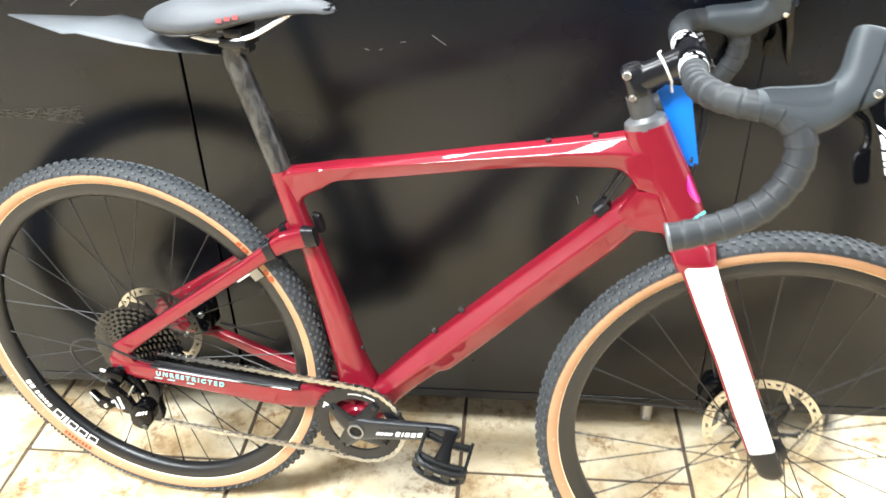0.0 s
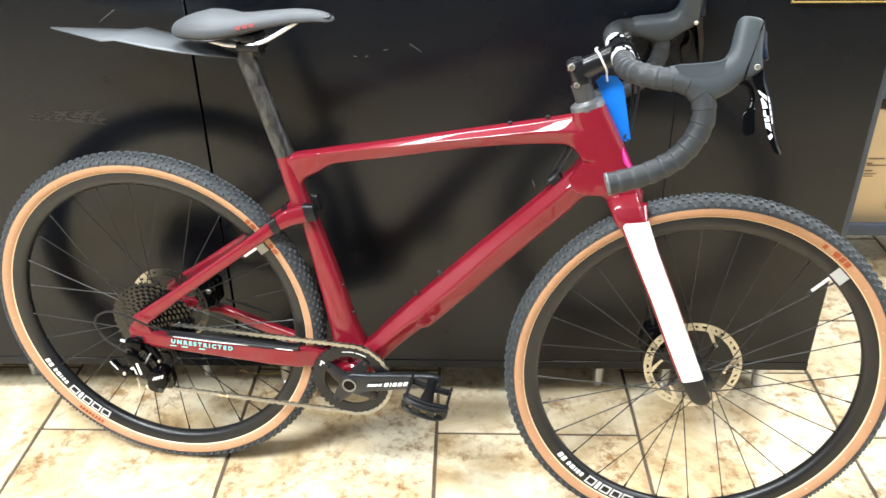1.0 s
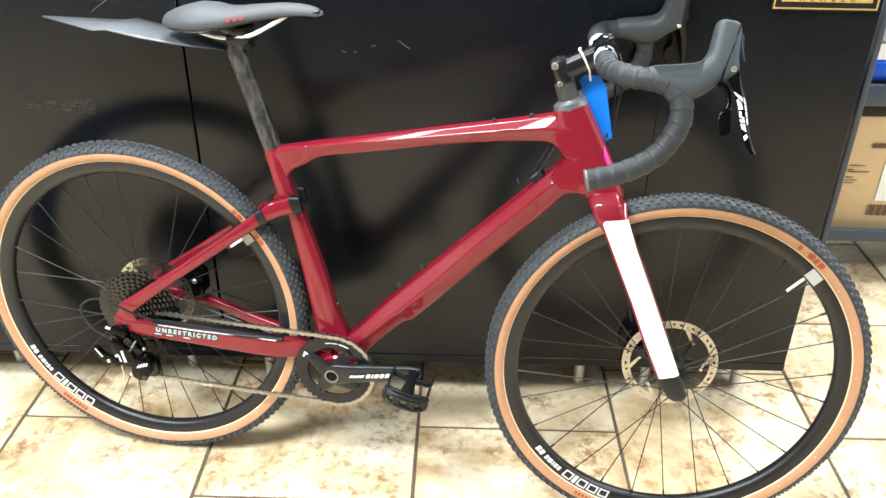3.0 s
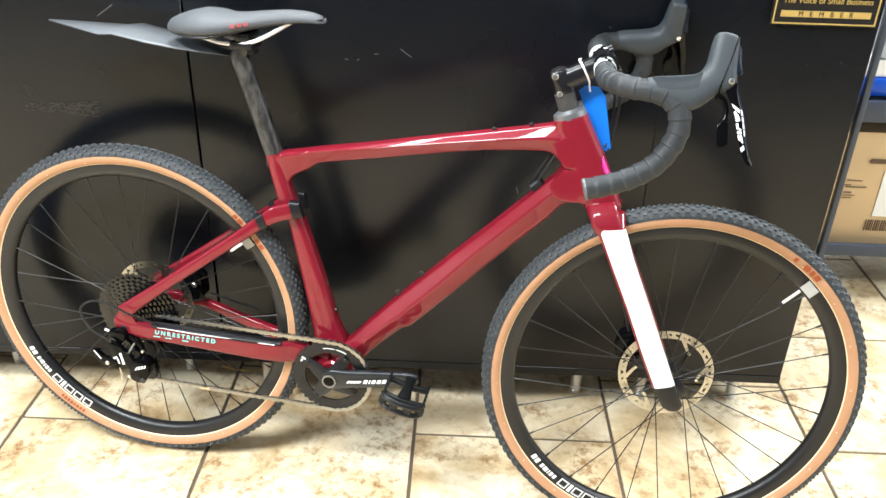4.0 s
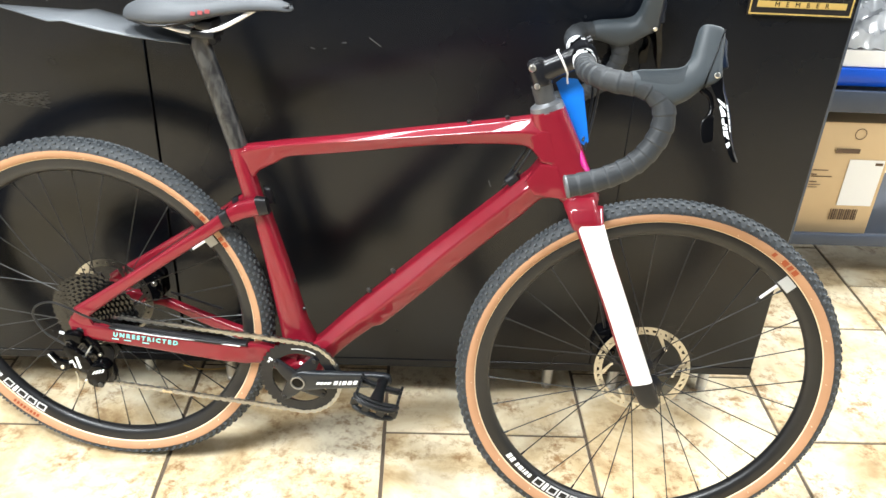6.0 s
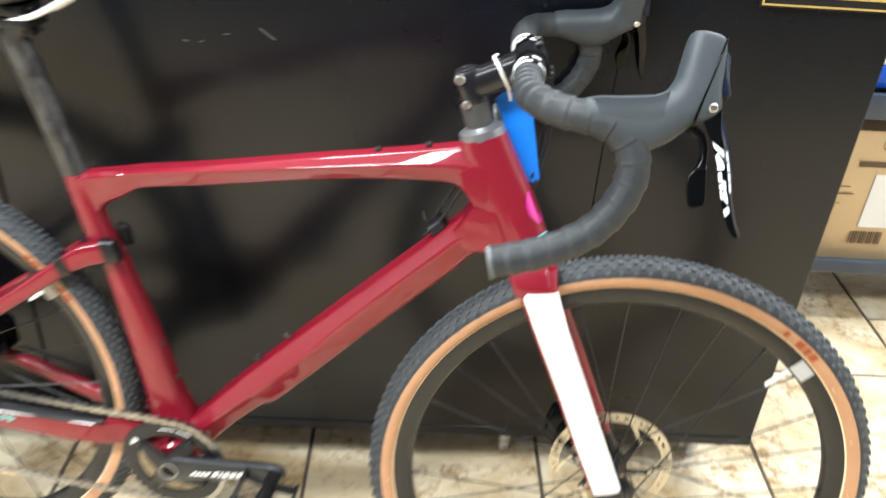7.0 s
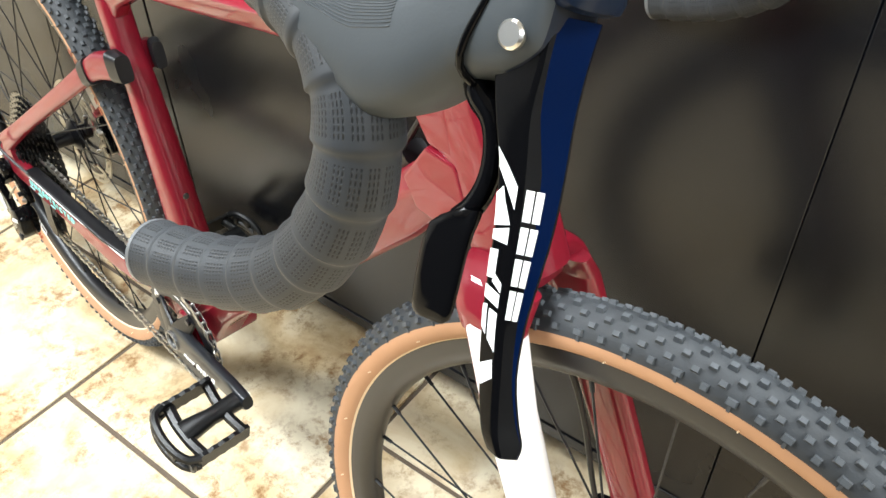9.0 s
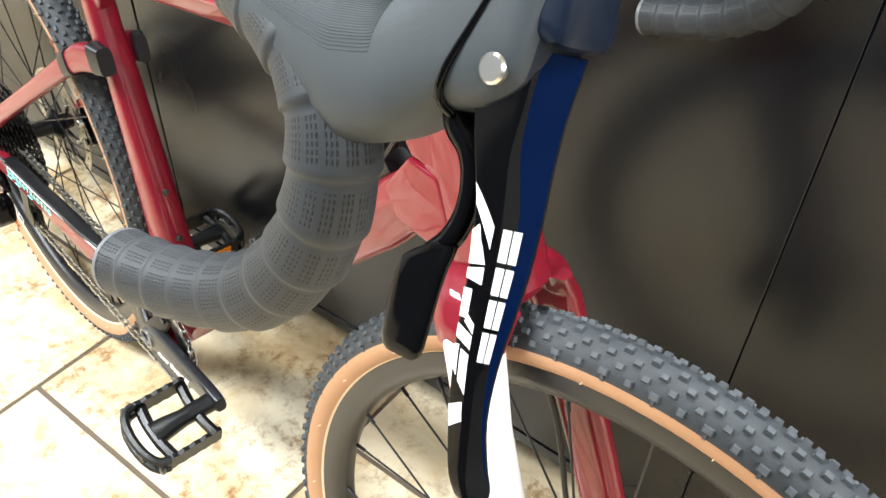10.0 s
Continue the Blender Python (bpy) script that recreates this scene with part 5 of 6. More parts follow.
for pts, w in (([(-0.1650, 0.3030), (-0.1600, 0.3040), (-0.1545, 0.2785), (-0.1595, 0.2765)], 0.1046), ([(-0.1795, 0.2900), (-0.1720, 0.2950), (-0.1690, 0.2915), (-0.1765, 0.2865)], 0.1046), ([(-0.1715, 0.2905), (-0.1685, 0.2895), (-0.1650, 0.2770), (-0.1685, 0.2780)], 0.1046),
               ([(-0.2290, 0.2930), (-0.2265, 0.2940), (-0.2130, 0.2765), (-0.2155, 0.2750)], 0.0936), ([(-0.1330, 0.2690), (-0.1275, 0.2770), (-0.1245, 0.2785), (-0.1290, 0.2700)], 0.1081), ([(-0.1265, 0.2705), (-0.1225, 0.2790), (-0.1185, 0.2805), (-0.1225, 0.2720)], 0.1081), ([(-0.1200, 0.2730), (-0.1165, 0.2810), (-0.1125, 0.2825), (-0.1160, 0.2745)], 0.1081), ([(-0.1130, 0.2755), (-0.1105, 0.2830), (-0.1070, 0.2840), (-0.1090, 0.2770)], 0.1081)):
    bm = bmesh.new()
    prism(bm, pts, w, w + 0.0008)
    part("print_block", bm, M_PRINT, derail, smooth=False)
bm = bmesh.new()
sweep(bm, [L(-0.1718, 0.2640, 0.098), L(-0.1690, 0.2490, 0.099), L(-0.1725, 0.2240, 0.099)], 0.0019, 8)
part("barrel", bm, M_STEEL, derail)
bm = bmesh.new()
sweep(bm, [L(-0.085, 0.3665, 0.078), L(-0.1063, 0.3754, 0.084), L(-0.1406, 0.3882, 0.089), L(-0.1744, 0.4034, 0.09), L(-0.2016, 0.4108, 0.09), L(-0.2267, 0.4055, 0.09), L(-0.2436, 0.3905, 0.09), L(-0.2450, 0.3707, 0.09), L(-0.2292, 0.3419, 0.09), L(-0.207, 0.3270, 0.09), L(-0.190, 0.3180, 0.09)], 0.0021, 8, 0.006)
part("shift_cable", bm, M_SPOKE, bike, "thin black shift cable loop")

# brake calipers on the far side
for base, blk, par, m in ((( -0.065, 0.395), ((-0.030, 0.024), (0.026, -0.038)), None, None), ((0.846, 0.382), ((-0.022, -0.030), (0.020, 0.030)), True, None)):
    bm = bmesh.new()
    P_ = (lambda u, v, w=0.0: UNSTEER @ L(u, v, w)) if par else L
    for w0, w1 in ((-0.036, -0.052), (-0.054, -0.074)):
        pts = [(base[0] - 0.028, base[1] - 0.012), (base[0] - 0.020, base[1] + 0.020), (base[0] + 0.006, base[1] + 0.034), (base[0] + 0.020, base[1] + 0.022), (base[0] + 0.022, base[1] - 0.022), (base[0] + 0.004, base[1] - 0.036), (base[0] - 0.018, base[1] - 0.030)]
        prism(bm, pts, w0, w1, 0.003, P_)
    for du, dv in ((0.012, 0.02), (0.012, -0.02)):
        disc(bm, P_(base[0] + du, base[1] + dv, -0.032), (0, -1, 0), 0.005, 0.004, 12)
    cal = part("brake_caliper", bm, M_GLOSS, bike, "black hydraulic disc brake caliper")
    bm = bmesh.new()
    disc(bm, P_(base[0] + 0.010, base[1] + 0.012, -0.030), (0, -1, 0), 0.0055, 0.007, 14, 0.001)
    part("banjo_bolt", bm, M_STEEL, cal, "bright hose bolt")
    if par:
        cal.matrix_local = STEER
bm = bmesh.new()
sweep(bm, [L(-0.035, 0.375, -0.055), L(-0.01, 0.365, -0.062), L(0.03, 0.352, -0.066), L(0.07, 0.345, -0.062)], 0.0025, 8)
part("brake_hose", bm, M_BLACK, bike, "black brake hose")

# ---- steered front end ----
fork = None
bm = bmesh.new()
loft(bm, [fpair(0.789, 0.6955, 0.7225, 0.6895, 0.0275, 2.8), fpair(0.787, 0.686, 0.728, 0.681, 0.0290, 3)], 32)
for s in (1, -1):
    # shoulders that arch over the tyre into the legs
    rings = []
    for u, v, w, half, tall, turn in ((0.754, 0.694, 0.000, 0.0275, 0.0110, 90), (0.755, 0.6935, 0.014, 0.0272, 0.0112, 82), (0.757, 0.690, 0.028, 0.0265, 0.0115, 62), (0.762, 0.681, 0.0385, 0.0258, 0.0118, 40), (0.768, 0.667, 0.0450, 0.0250, 0.0118, 20), (0.773, 0.655, 0.0465, 0.0232, 0.0100, 12)):
        c = F(u, v, w)
        c.y = -abs(c.y - F(u, v, 0).y) * s if w else 0.0
        rings.append((c, L(0.985 * half, 0.17 * half), Vector((0, -s * tall * math.cos(radians(turn)), tall * math.sin(radians(turn)))), 3.0))
    tube(bm, rings, 24, 5)
fork = part("fork", bm, M_RED, bike, "dark red carbon fork with white legs and black tips")
fork.matrix_local = STEER
for s in (1, -1):
    ST = [((0.797, 0.690), (0.735, 0.684), 0.030, 0.010), ((0.800, 0.669), (0.7495, 0.664), 0.044, 0.0115), ((0.8005, 0.667), (0.7505, 0.661), 0.045, 0.0118), ((0.822, 0.612), (0.778, 0.603), 0.052, 0.0118),
          ((0.860, 0.528), (0.818, 0.518), 0.056, 0.0112), ((0.895, 0.448), (0.853, 0.437), 0.059, 0.0108), ((0.9275, 0.374), (0.887, 0.3635), 0.061, 0.0105), ((0.9285, 0.3715), (0.888, 0.361), 0.061, 0.0107), ((0.948, 0.332), (0.903, 0.338), 0.0615, 0.0107), ((0.9455, 0.321), (0.911, 0.323), 0.061, 0.0095), ((0.938, 0.316), (0.920, 0.317), 0.061, 0.006)]
    rings = []
    for (tu, tv), (bu, bv), w, hw in ST:
        t, b = F(tu, tv, w), F(bu, bv, w)
        c = (t + b) / 2
        w_un = -c.y
        a = (t - b) / 2
        a.y = 0
        rings.append((Vector((c.x, -w_un * s, c.z)), a, Vector((0, -hw * s, 0)), 3.0))

    def colour(i, t):
        if i >= 6:
            return 2
        ct, st = math.cos(t), math.sin(t)
        if i >= 2 and (s > 0 and ct > -0.66 and (st > 0.16 or (ct > 0.15 and st > -0.88)) or s < 0 and abs(ct) < 0.55 and st > 0.5):
            return 1
        return 0

    bm = bmesh.new()
    loft(bm, rings, 32, colour)
    part("fork_leg", bm, [M_RED, M_WHITE, M_BLACK], fork, "fork leg with white outer face and black tip")
bm = bmesh.new()
sweep(bm, [F(0.752, 0.655, -0.02), F(0.80, 0.55, -0.040), F(0.83, 0.45, -0.046), F(0.842, 0.41, -0.048)], 0.0026, 8)
part("brake_hose", bm, M_BLACK, fork, "black brake hose")

# printed accents on the front of the head tube
def head_patch(name, t0, t1, half, material, label, lift):
    bm = bmesh.new()
    rows = []
    for i in range(13):
        t = t0 + (t1 - t0) * i / 12
        fu, fv = 0.7125 + (0.790 - 0.7125) * t, 0.8530 + (0.696 - 0.8530) * t
        bu, bv = 0.657 + (0.722 - 0.657) * t, 0.8350 + (0.688 - 0.8350) * t
        c, a = L((fu + bu) / 2, (fv + bv) / 2), L((fu - bu) / 2, (fv - bv) / 2) * 1.01
        hw = 0.0242 + 0.0030 * t
        span = half * (math.sin(math.pi * min(1, max(0, i / 12))) ** 0.5 if name == "round_print" else 1.0)
        row = []
        for k in range(-6, 7):
            q = span * k / 6
            x, y = math.cos(q), math.sin(q)
            x, y = math.copysign(abs(x) ** (2 / 3.0), x), math.copysign(abs(y) ** (2 / 3.0), y)
            row.append(bm.verts.new(c + (a + a.normalized() * lift) * x + Vector((0, -(hw + lift) * y, 0))))
        rows.append(row)
    for i in range(12):
        for k in range(12):
            bm.faces.new((rows[i][k], rows[i][k + 1], rows[i + 1][k + 1], rows[i + 1][k]))
    bmesh.ops.remove_doubles(bm, verts=bm.verts, dist=1e-6)
    o = part(name, bm, material, bike, label)
    so = o.modifiers.new("print", "SOLIDIFY")
    so.thickness, so.offset = 0.0006, 0
    return o


head_patch("round_print", 0.43, 0.73, 0.90, M_MAGENTA, "magenta printed patch on the head tube", 0.0016)
bm = bmesh.new()
box(bm, (-0.012, -0.0006, -0.0022), (0.012, 0.0006, 0.0022), 0, Matrix.Translation(L(0.7690, 0.7265, 0.0222)) @ Matrix.Rotation(radians(44), 4, "Z") @ Matrix.Rotation(radians(-18), 4, "Y"))
part("logo_mark", bm, M_CYAN, bike, "turquoise printed mark", smooth=False)

# headset, spacers, stem
axis = (F(0.696, 0.90) - F(0.728, 0.81)).normalized()
top = F(0.684, 0.846)
fwd = Vector((axis.z, 0, -axis.x))
bm = bmesh.new()
loft(bm, [(top - axis * 0.004, fwd * 0.0295, Vector((0, 0.0245, 0)), 2), (top + axis * 0.006, fwd * 0.0275, Vector((0, 0.023, 0)), 2), (top + axis * 0.011, fwd * 0.018, Vector((0, 0.0175, 0)), 2), (top + axis * 0.012, fwd * 0.0168, Vector((0, 0.0168, 0)), 2)], 36)
hs = part("headset_cover", bm, mat("grey_alloy", (0.16, 0.165, 0.175), 0.38, 0.6), bike, "grey headset top cover")
hs.matrix_local = STEER
bm = bmesh.new()
loft(bm, [(top + axis * 0.011, fwd * 0.0172, Vector((0, 0.0172, 0)), 2), (top + axis * 0.040, fwd * 0.0172, Vector((0, 0.0172, 0)), 2)], 32)
sp = part("spacer", bm, mat("raw_carbon_spacer", (0.034, 0.034, 0.034), 0.60, vary=0.35, vary_scale=110), bike, "bare carbon spacer")
sp.matrix_local = STEER
CL = F(0.732, 0.938)
bm = bmesh.new()
st0 = top + axis * 0.040
loft(bm, [(st0 + fwd * 0.002, fwd * 0.0165, Vector((0, 0.0165, 0)), 2.4), (st0 + axis * 0.006 + fwd * 0.002, fwd * 0.0175, Vector((0, 0.0175, 0)), 2.6), (st0 + axis * 0.034 + fwd * 0.002, fwd * 0.0175, Vector((0, 0.0175, 0)), 2.6), (st0 + axis * 0.040 + fwd * 0.002, fwd * 0.0145, Vector((0, 0.0145, 0)), 2.4)], 28)
mid = st0 + axis * 0.02
d = (CL - mid).normalized()
up = Vector((-d.z, 0, d.x))
loft(bm, [(mid, up * 0.0180, Vector((0, 0.0170, 0)), 2.8), (mid.lerp(CL, 0.55), up * 0.0175, Vector((0, 0.0165, 0)), 2.8), (CL - d * 0.012, up * 0.0185, Vector((0, 0.020, 0)), 3)], 24)
disc(bm, CL - Vector((0, 0.022, 0)), (0, 1, 0), 0.0205, 0.044, 28, 0.002)
stem = part("stem", bm, mat("black_anodised", (0.010, 0.010, 0.012), 0.24, 0.2), bike, "black alloy stem")
stem.matrix_local = STEER
for bu, bv, wide in ((0.6625, 0.8840, 0.0048), (0.6520, 0.9130, 0.0058)):
    base = F(bu, bv)
    bm = bmesh.new()
    disc(bm, base + fwd * 0.007 + Vector((0, 0.010, 0)), (0, -1, 0), 0.0070, 0.022, 16, 0.001)
    disc(bm, base + Vector((0, 0.010, 0)), (0, -1, 0), wide + 0.0016, 0.021, 16, 0.001)
    part("clamp_bolt", bm, M_BLACK, stem, "clamp bolt")
    bm = bmesh.new()
    disc(bm, base + Vector((0, -0.011, 0)), (0, -1, 0), wide, 0.0105, 14, 0.0014)
    part("bolt_head", bm, M_STEEL, stem, "bright steel bolt head")
bm = bmesh.new()
disc(bm, st0 + axis * 0.039, axis, 0.0125, 0.0035, 24, 0.0012)
disc(bm, st0 + axis * 0.042, axis, 0.0052, 0.0025, 14, 0.0008)
part("top_cap", bm, M_BLACK, stem, "black stem top cap")
for sy in (1, -1):
    for k in (0.55, -0.55):
        bm = bmesh.new()
        disc(bm, CL + d * 0.014 + up * (0.022 * (1 if k > 0 else -1)) * 0.85 + Vector((0, 0.013 * sy, 0)), d, 0.0036, 0.007, 12, 0.001)
        part("bolt_head", bm, M_BLACK, stem)

# handlebar with wrapped tape
BAR = [(0.732, 0.938, 0.0), (0.7325, 0.9385, 0.05), (0.7335, 0.9400, 0.10), (0.7375, 0.9425, 0.135), (0.7450, 0.9450, 0.160), (0.7570, 0.9465, 0.1815), (0.7765, 0.9465, 0.1955), (0.8000, 0.9460, 0.2015), (0.8210, 0.9400, 0.2050),
       (0.8360, 0.9260, 0.2095), (0.8415, 0.9070, 0.2140), (0.8390, 0.8860, 0.2180), (0.8290, 0.8640, 0.2220), (0.8130, 0.8440, 0.2265), (0.7920, 0.8290, 0.2305), (0.7690, 0.8180, 0.2345), (0.7450, 0.8100, 0.2385), (0.7205, 0.8035, 0.2420)]
pts = [F(*p) for p in BAR]
bm = bmesh.new()
sweep(bm, [Vector((p.x, -0.06 + 0.02 * k, p.z)) for k, p in enumerate([pts[0]] * 7)], 0.0158, 20)
bar = part("handlebar", bm, M_BLACK, bike, "black drop handlebar wrapped in black tape")
bar.matrix_local = STEER


def wrap(s):
    k = (s % 0.0205) / 0.0205
    return 0.962 + 0.110 * (k if k < 0.90 else (1 - k) / 0.10 * 0.90)


for s in (1, -1):
    path = [Vector((p.x, p.y * s, p.z)) for p in pts[1:]]
    path = [path[0].lerp(path[1], 0.0)] + path[1:]
    bm = bmesh.new()
    sweep(bm, path, 0.0158, 36, 0.0012, wrap, uv=640.0)
    part("bar_tape", bm, M_TAPE, bar, "black perforated bar tape wound in overlapping turns")
    e, p2 = path[-1], path[-2]
    x = (e - p2).normalized()
    bm = bmesh.new()
    disc(bm, e - x * 0.001, x, 0.0166, 0.004, 28, 0.0015)
    part("bar_end_plug", bm, mat("pale_plug", (0.10, 0.105, 0.11), 0.4), bar, "grey bar end plug")
    bm = bmesh.new()
    sweep(bm, [path[0].lerp(path[1], -0.30), path[0].lerp(path[1], -0.1), path[0].lerp(path[1], 0.2), path[0].lerp(path[1], 0.34)], 0.0172, 28, 0.004)
    part("finishing_tape", bm, M_GLOSS, bar, "glossy black finishing tape with white print")
    along = (path[1] - path[0]).normalized()
    for f0, f1, a0, a1 in ((0.16, 0.32, -30, 95), (0.18, 0.30, 120, 200), (-0.24, -0.14, -20, 25), (-0.24, -0.14, 40, 62), (-0.10, -0.02, 5, 80), (-0.26, -0.12, 95, 130)):
        bm = bmesh.new()
        rows = []
        for i in range(10):
            a = radians(a0 + (a1 - a0) * i / 9)
            rad = Vector((-math.cos(a), 0, math.sin(a))) * 0.0177
            rows.append([bm.verts.new(path[0].lerp(path[1], f) + rad) for f in (f0, (f0 + f1) / 2, f1)])
        for i in range(9):
            for z in range(2):
                bm.faces.new((rows[i][z], rows[i][z + 1], rows[i + 1][z + 1], rows[i + 1][z]))
        o = part("white_print", bm, M_PRINT, bar)
        so = o.modifiers.new("print", "SOLIDIFY")
        so.thickness, so.offset = 0.0005, 0

# brake and shift levers
def hood(s):
    lat = Vector((0, -0.941 * s, 0.339))

    def H(u, v, d=0.0):
        """A place on the tilted middle plane of the lever, moved outwards by d."""
        u -= 0.008 if s < 0 else 0.0
        w = 0.1975 + (0.955 - v) * 0.36
        p = F(u - 0.17 * (w - 0.21), v + 0.25 * (w - 0.21), w)
        return Vector((p.x, p.y * s, p.z)) + lat * d

    def hp(tu, tv, bu, bv, hw, e):
        t, b = H(tu, tv), H(bu, bv)
        return ((t + b) / 2, (t - b) / 2, lat * hw, e)

    bm = bmesh.new()
    HR = ([hp(0.786, 0.9665, 0.792, 0.935, 0.0170, 2.3), hp(0.800, 0.970, 0.808, 0.932, 0.0182, 2.4), hp(0.816, 0.9715, 0.830, 0.926, 0.0190, 2.5), hp(0.834, 0.974, 0.850, 0.923, 0.0196, 2.6), hp(0.848, 0.9762, 0.868, 0.933, 0.0200, 2.7),
           hp(0.8580, 0.9815, 0.884, 0.949, 0.0202, 2.9), hp(0.8635, 0.9930, 0.8980, 0.9560, 0.0203, 3.2), hp(0.8655, 1.008, 0.9068, 0.9665, 0.0203, 3.8), hp(0.8665, 1.020, 0.9040, 0.988, 0.0199, 3.8), hp(0.8675, 1.0285, 0.9025, 1.011, 0.0190, 3.6), hp(0.8690, 1.0345, 0.9008, 1.0255, 0.0178, 3.3), hp(0.8712, 1.0368, 0.8992, 1.0312, 0.0162, 3.1), hp(0.8760, 1.0378, 0.8955, 1.0347, 0.0118, 2.8), hp(0.8815, 1.0375, 0.8900, 1.0362, 0.0050, 2.6)])
    HR[6:] = [(c + lat * 0.0022, a, b * 0.888, e) for c, a, b, e in HR[6:]]
    tube(bm, HR, 48, 6, lambda i, t: 1 if i >= 6 and (math.cos(t) < -0.86 or (math.cos(t) < -0.45 and math.sin(t) < 0)) else 0)
    body = part("brake_hood", bm, [M_RUBBER, M_NOSE], bike, "dark grey rubber brake hood with ribbed grip")
    body.matrix_local = STEER
    # ribbed grip on the outer flank
    if s > 0:
        bm = bmesh.new()

        def on_hood(k, t, off):
            c, a, b, e = flow(HR, k)
            ct, st = math.cos(t), math.sin(t)
            x, y = math.copysign(abs(ct) ** (2 / e), ct), math.copysign(abs(st) ** (2 / e), st)
            return c + a * x + b * y + (a.normalized() * x + b.normalized() * y).normalized() * off

        for row in range(32):
            t0, m = radians(28 + row * 1.9), 24
            k0, k1 = 0.35 + 0.012 * row, 5.0 - 0.034 * row
            ribs = []
            for i in range(m + 1):
                k = k0 + (k1 - k0) * i / m
                t = t0 + 0.005 * math.sin(k * 5.2)
                ribs.append([bm.verts.new(on_hood(k, t + dt, o)) for dt, o in ((0.0, -0.0001), (0.007, 0.00022), (0.012, 0.00022), (0.019, -0.0001))])
            for i in range(m):
                for z in range(3):
                    bm.faces.new((ribs[i][z], ribs[i][z + 1], ribs[i + 1][z + 1], ribs[i + 1][z]))
        tagged(part("grip_ribs", bm, M_RUBBER, body, smooth=False), kind="stuff")
    # parting line between the hood and the lever housing
    bm = bmesh.new()
    o = 1 if s > 0 else -1
    sweep(bm, [(H(0.8985, 1.0320, 0.0150), 0.0007), (H(0.8950, 1.018, 0.0186), 0.0008), (H(0.8915, 0.998, 0.0198), 0.0009), (H(0.8875, 0.978, 0.0202), 0.0010), (H(0.8845, 0.963, 0.0201), 0.0012), (H(0.8840, 0.9545, 0.0176), 0.0013), (H(0.8855, 0.9500, 0.0110), 0.0013)], None, 10, 0.003)
    part("parting_line", bm, M_GLOSS, body, "black gap in the hood")
    # pivot bolts
    for k in (1, -1):
        bm = bmesh.new()
        disc(bm, H(0.8976, 0.9683, 0.0180 if k > 0 else -0.0140), lat * k, 0.0041, 0.0022, 24, 0.0008)
        part("pivot_bolt", bm, M_STEEL, body, "bright lever pivot bolt")
    # dark front housing above the lever
    bm = bmesh.new()
    loft(bm, [(c + lat * 0.0018, a, b, e) for c, a, b, e in (hp(0.886, 1.0315, 0.8975, 1.0275, 0.0090, 2.8), hp(0.890, 1.020, 0.9062, 1.016, 0.0115, 3.2), hp(0.893, 1.000, 0.9088, 0.996, 0.0130, 3.4), hp(0.896, 0.986, 0.9125, 0.983, 0.0146, 3.8), hp(0.897, 0.982, 0.9122, 0.980, 0.0142, 3.8), hp(0.898, 0.980, 0.9100, 0.9785, 0.0128, 3.4))], 28)
    part("front_housing", bm, M_NOSE, body, "smooth navy-black lever housing")
    # lever blade: outer back edge, outer ridge, front edge and inner back edge at falling heights
    BL = [(0.9765, (0.889, 0.0120), (0.9044, 0.0134), (0.9095, -0.0060), (0.892, -0.010)), (0.964, (0.889, 0.0118), (0.9072, 0.0142), (0.9128, -0.0025), (0.899, -0.009)),
          (0.950, (0.8955, 0.0128), (0.9095, 0.0146), (0.9170, 0.0000), (0.9055, -0.006)), (0.935, (0.9045, 0.0134), (0.9150, 0.0148), (0.9226, 0.0025), (0.9115, -0.003)),
          (0.920, (0.9112, 0.0138), (0.9196, 0.0150), (0.9275, 0.0050), (0.9165, 0.000)), (0.906, (0.9155, 0.0140), (0.9238, 0.0152), (0.9307, 0.0072), (0.921, 0.0025)),
          (0.892, (0.9198, 0.0140), (0.9278, 0.0150), (0.9333, 0.0084), (0.925, 0.0042)), (0.8765, (0.9256, 0.0138), (0.9336, 0.0148), (0.9380, 0.0090), (0.930, 0.0054)),
          (0.8635, (0.9318, 0.0137), (0.9388, 0.0146), (0.9440, 0.0075), (0.937, 0.0050)), (0.8570, (0.9358, 0.0138), (0.9425, 0.0146), (0.9480, 0.0068), (0.942, 0.0050)), (0.8530, (0.9395, 0.0132), (0.9450, 0.0138), (0.9490, 0.0080), (0.945, 0.0066))]
    STRIP = (0.05, 0.12, 0.24, 0.42, 0.50, 0.56, 0.62, 0.70, 0.80, 0.90, 0.95)

    def on_blade(k, q, off, front=False):
        """A place on the blade: k along it, q from -1 to 1 across its flank or from 0 to 1 over its front."""
        i = min(int(k), len(BL) - 2)
        f = k - i
        rows = [[H(u, row[0], d) for u, d in row[1:]] for row in BL[i:i + 2]]
        a, b, c, _ = [p.lerp(r, f) for p, r in zip(*rows)]
        along = (rows[1][1] - rows[0][1]).normalized()
        if front:
            nrm, place = (c - b).cross(along).normalized(), b.lerp(c, q)
        else:
            nrm, place = (b - a).cross(along).normalized(), a.lerp(b, (q + 1) / 2)
        return place + (nrm if nrm.dot(lat + Vector((0.2, 0, 0))) > 0 else -nrm) * off

    bm = bmesh.new()
    rings = []
    for i in range((len(BL) - 1) * 3 + 1):
        k = min(i / 3, len(BL) - 1 - 1e-6)
        z, f = int(k), k - int(k)
        # a smooth run through four neighbouring stations
        n4 = [BL[min(max(z + o, 0), len(BL) - 1)] for o in (-1, 0, 1, 2)]
        cr_ = [(-f + 2 * f * f - f ** 3) / 2, (2 - 5 * f * f + 3 * f ** 3) / 2, (f + 4 * f * f - 3 * f ** 3) / 2, (f ** 3 - f * f) / 2]
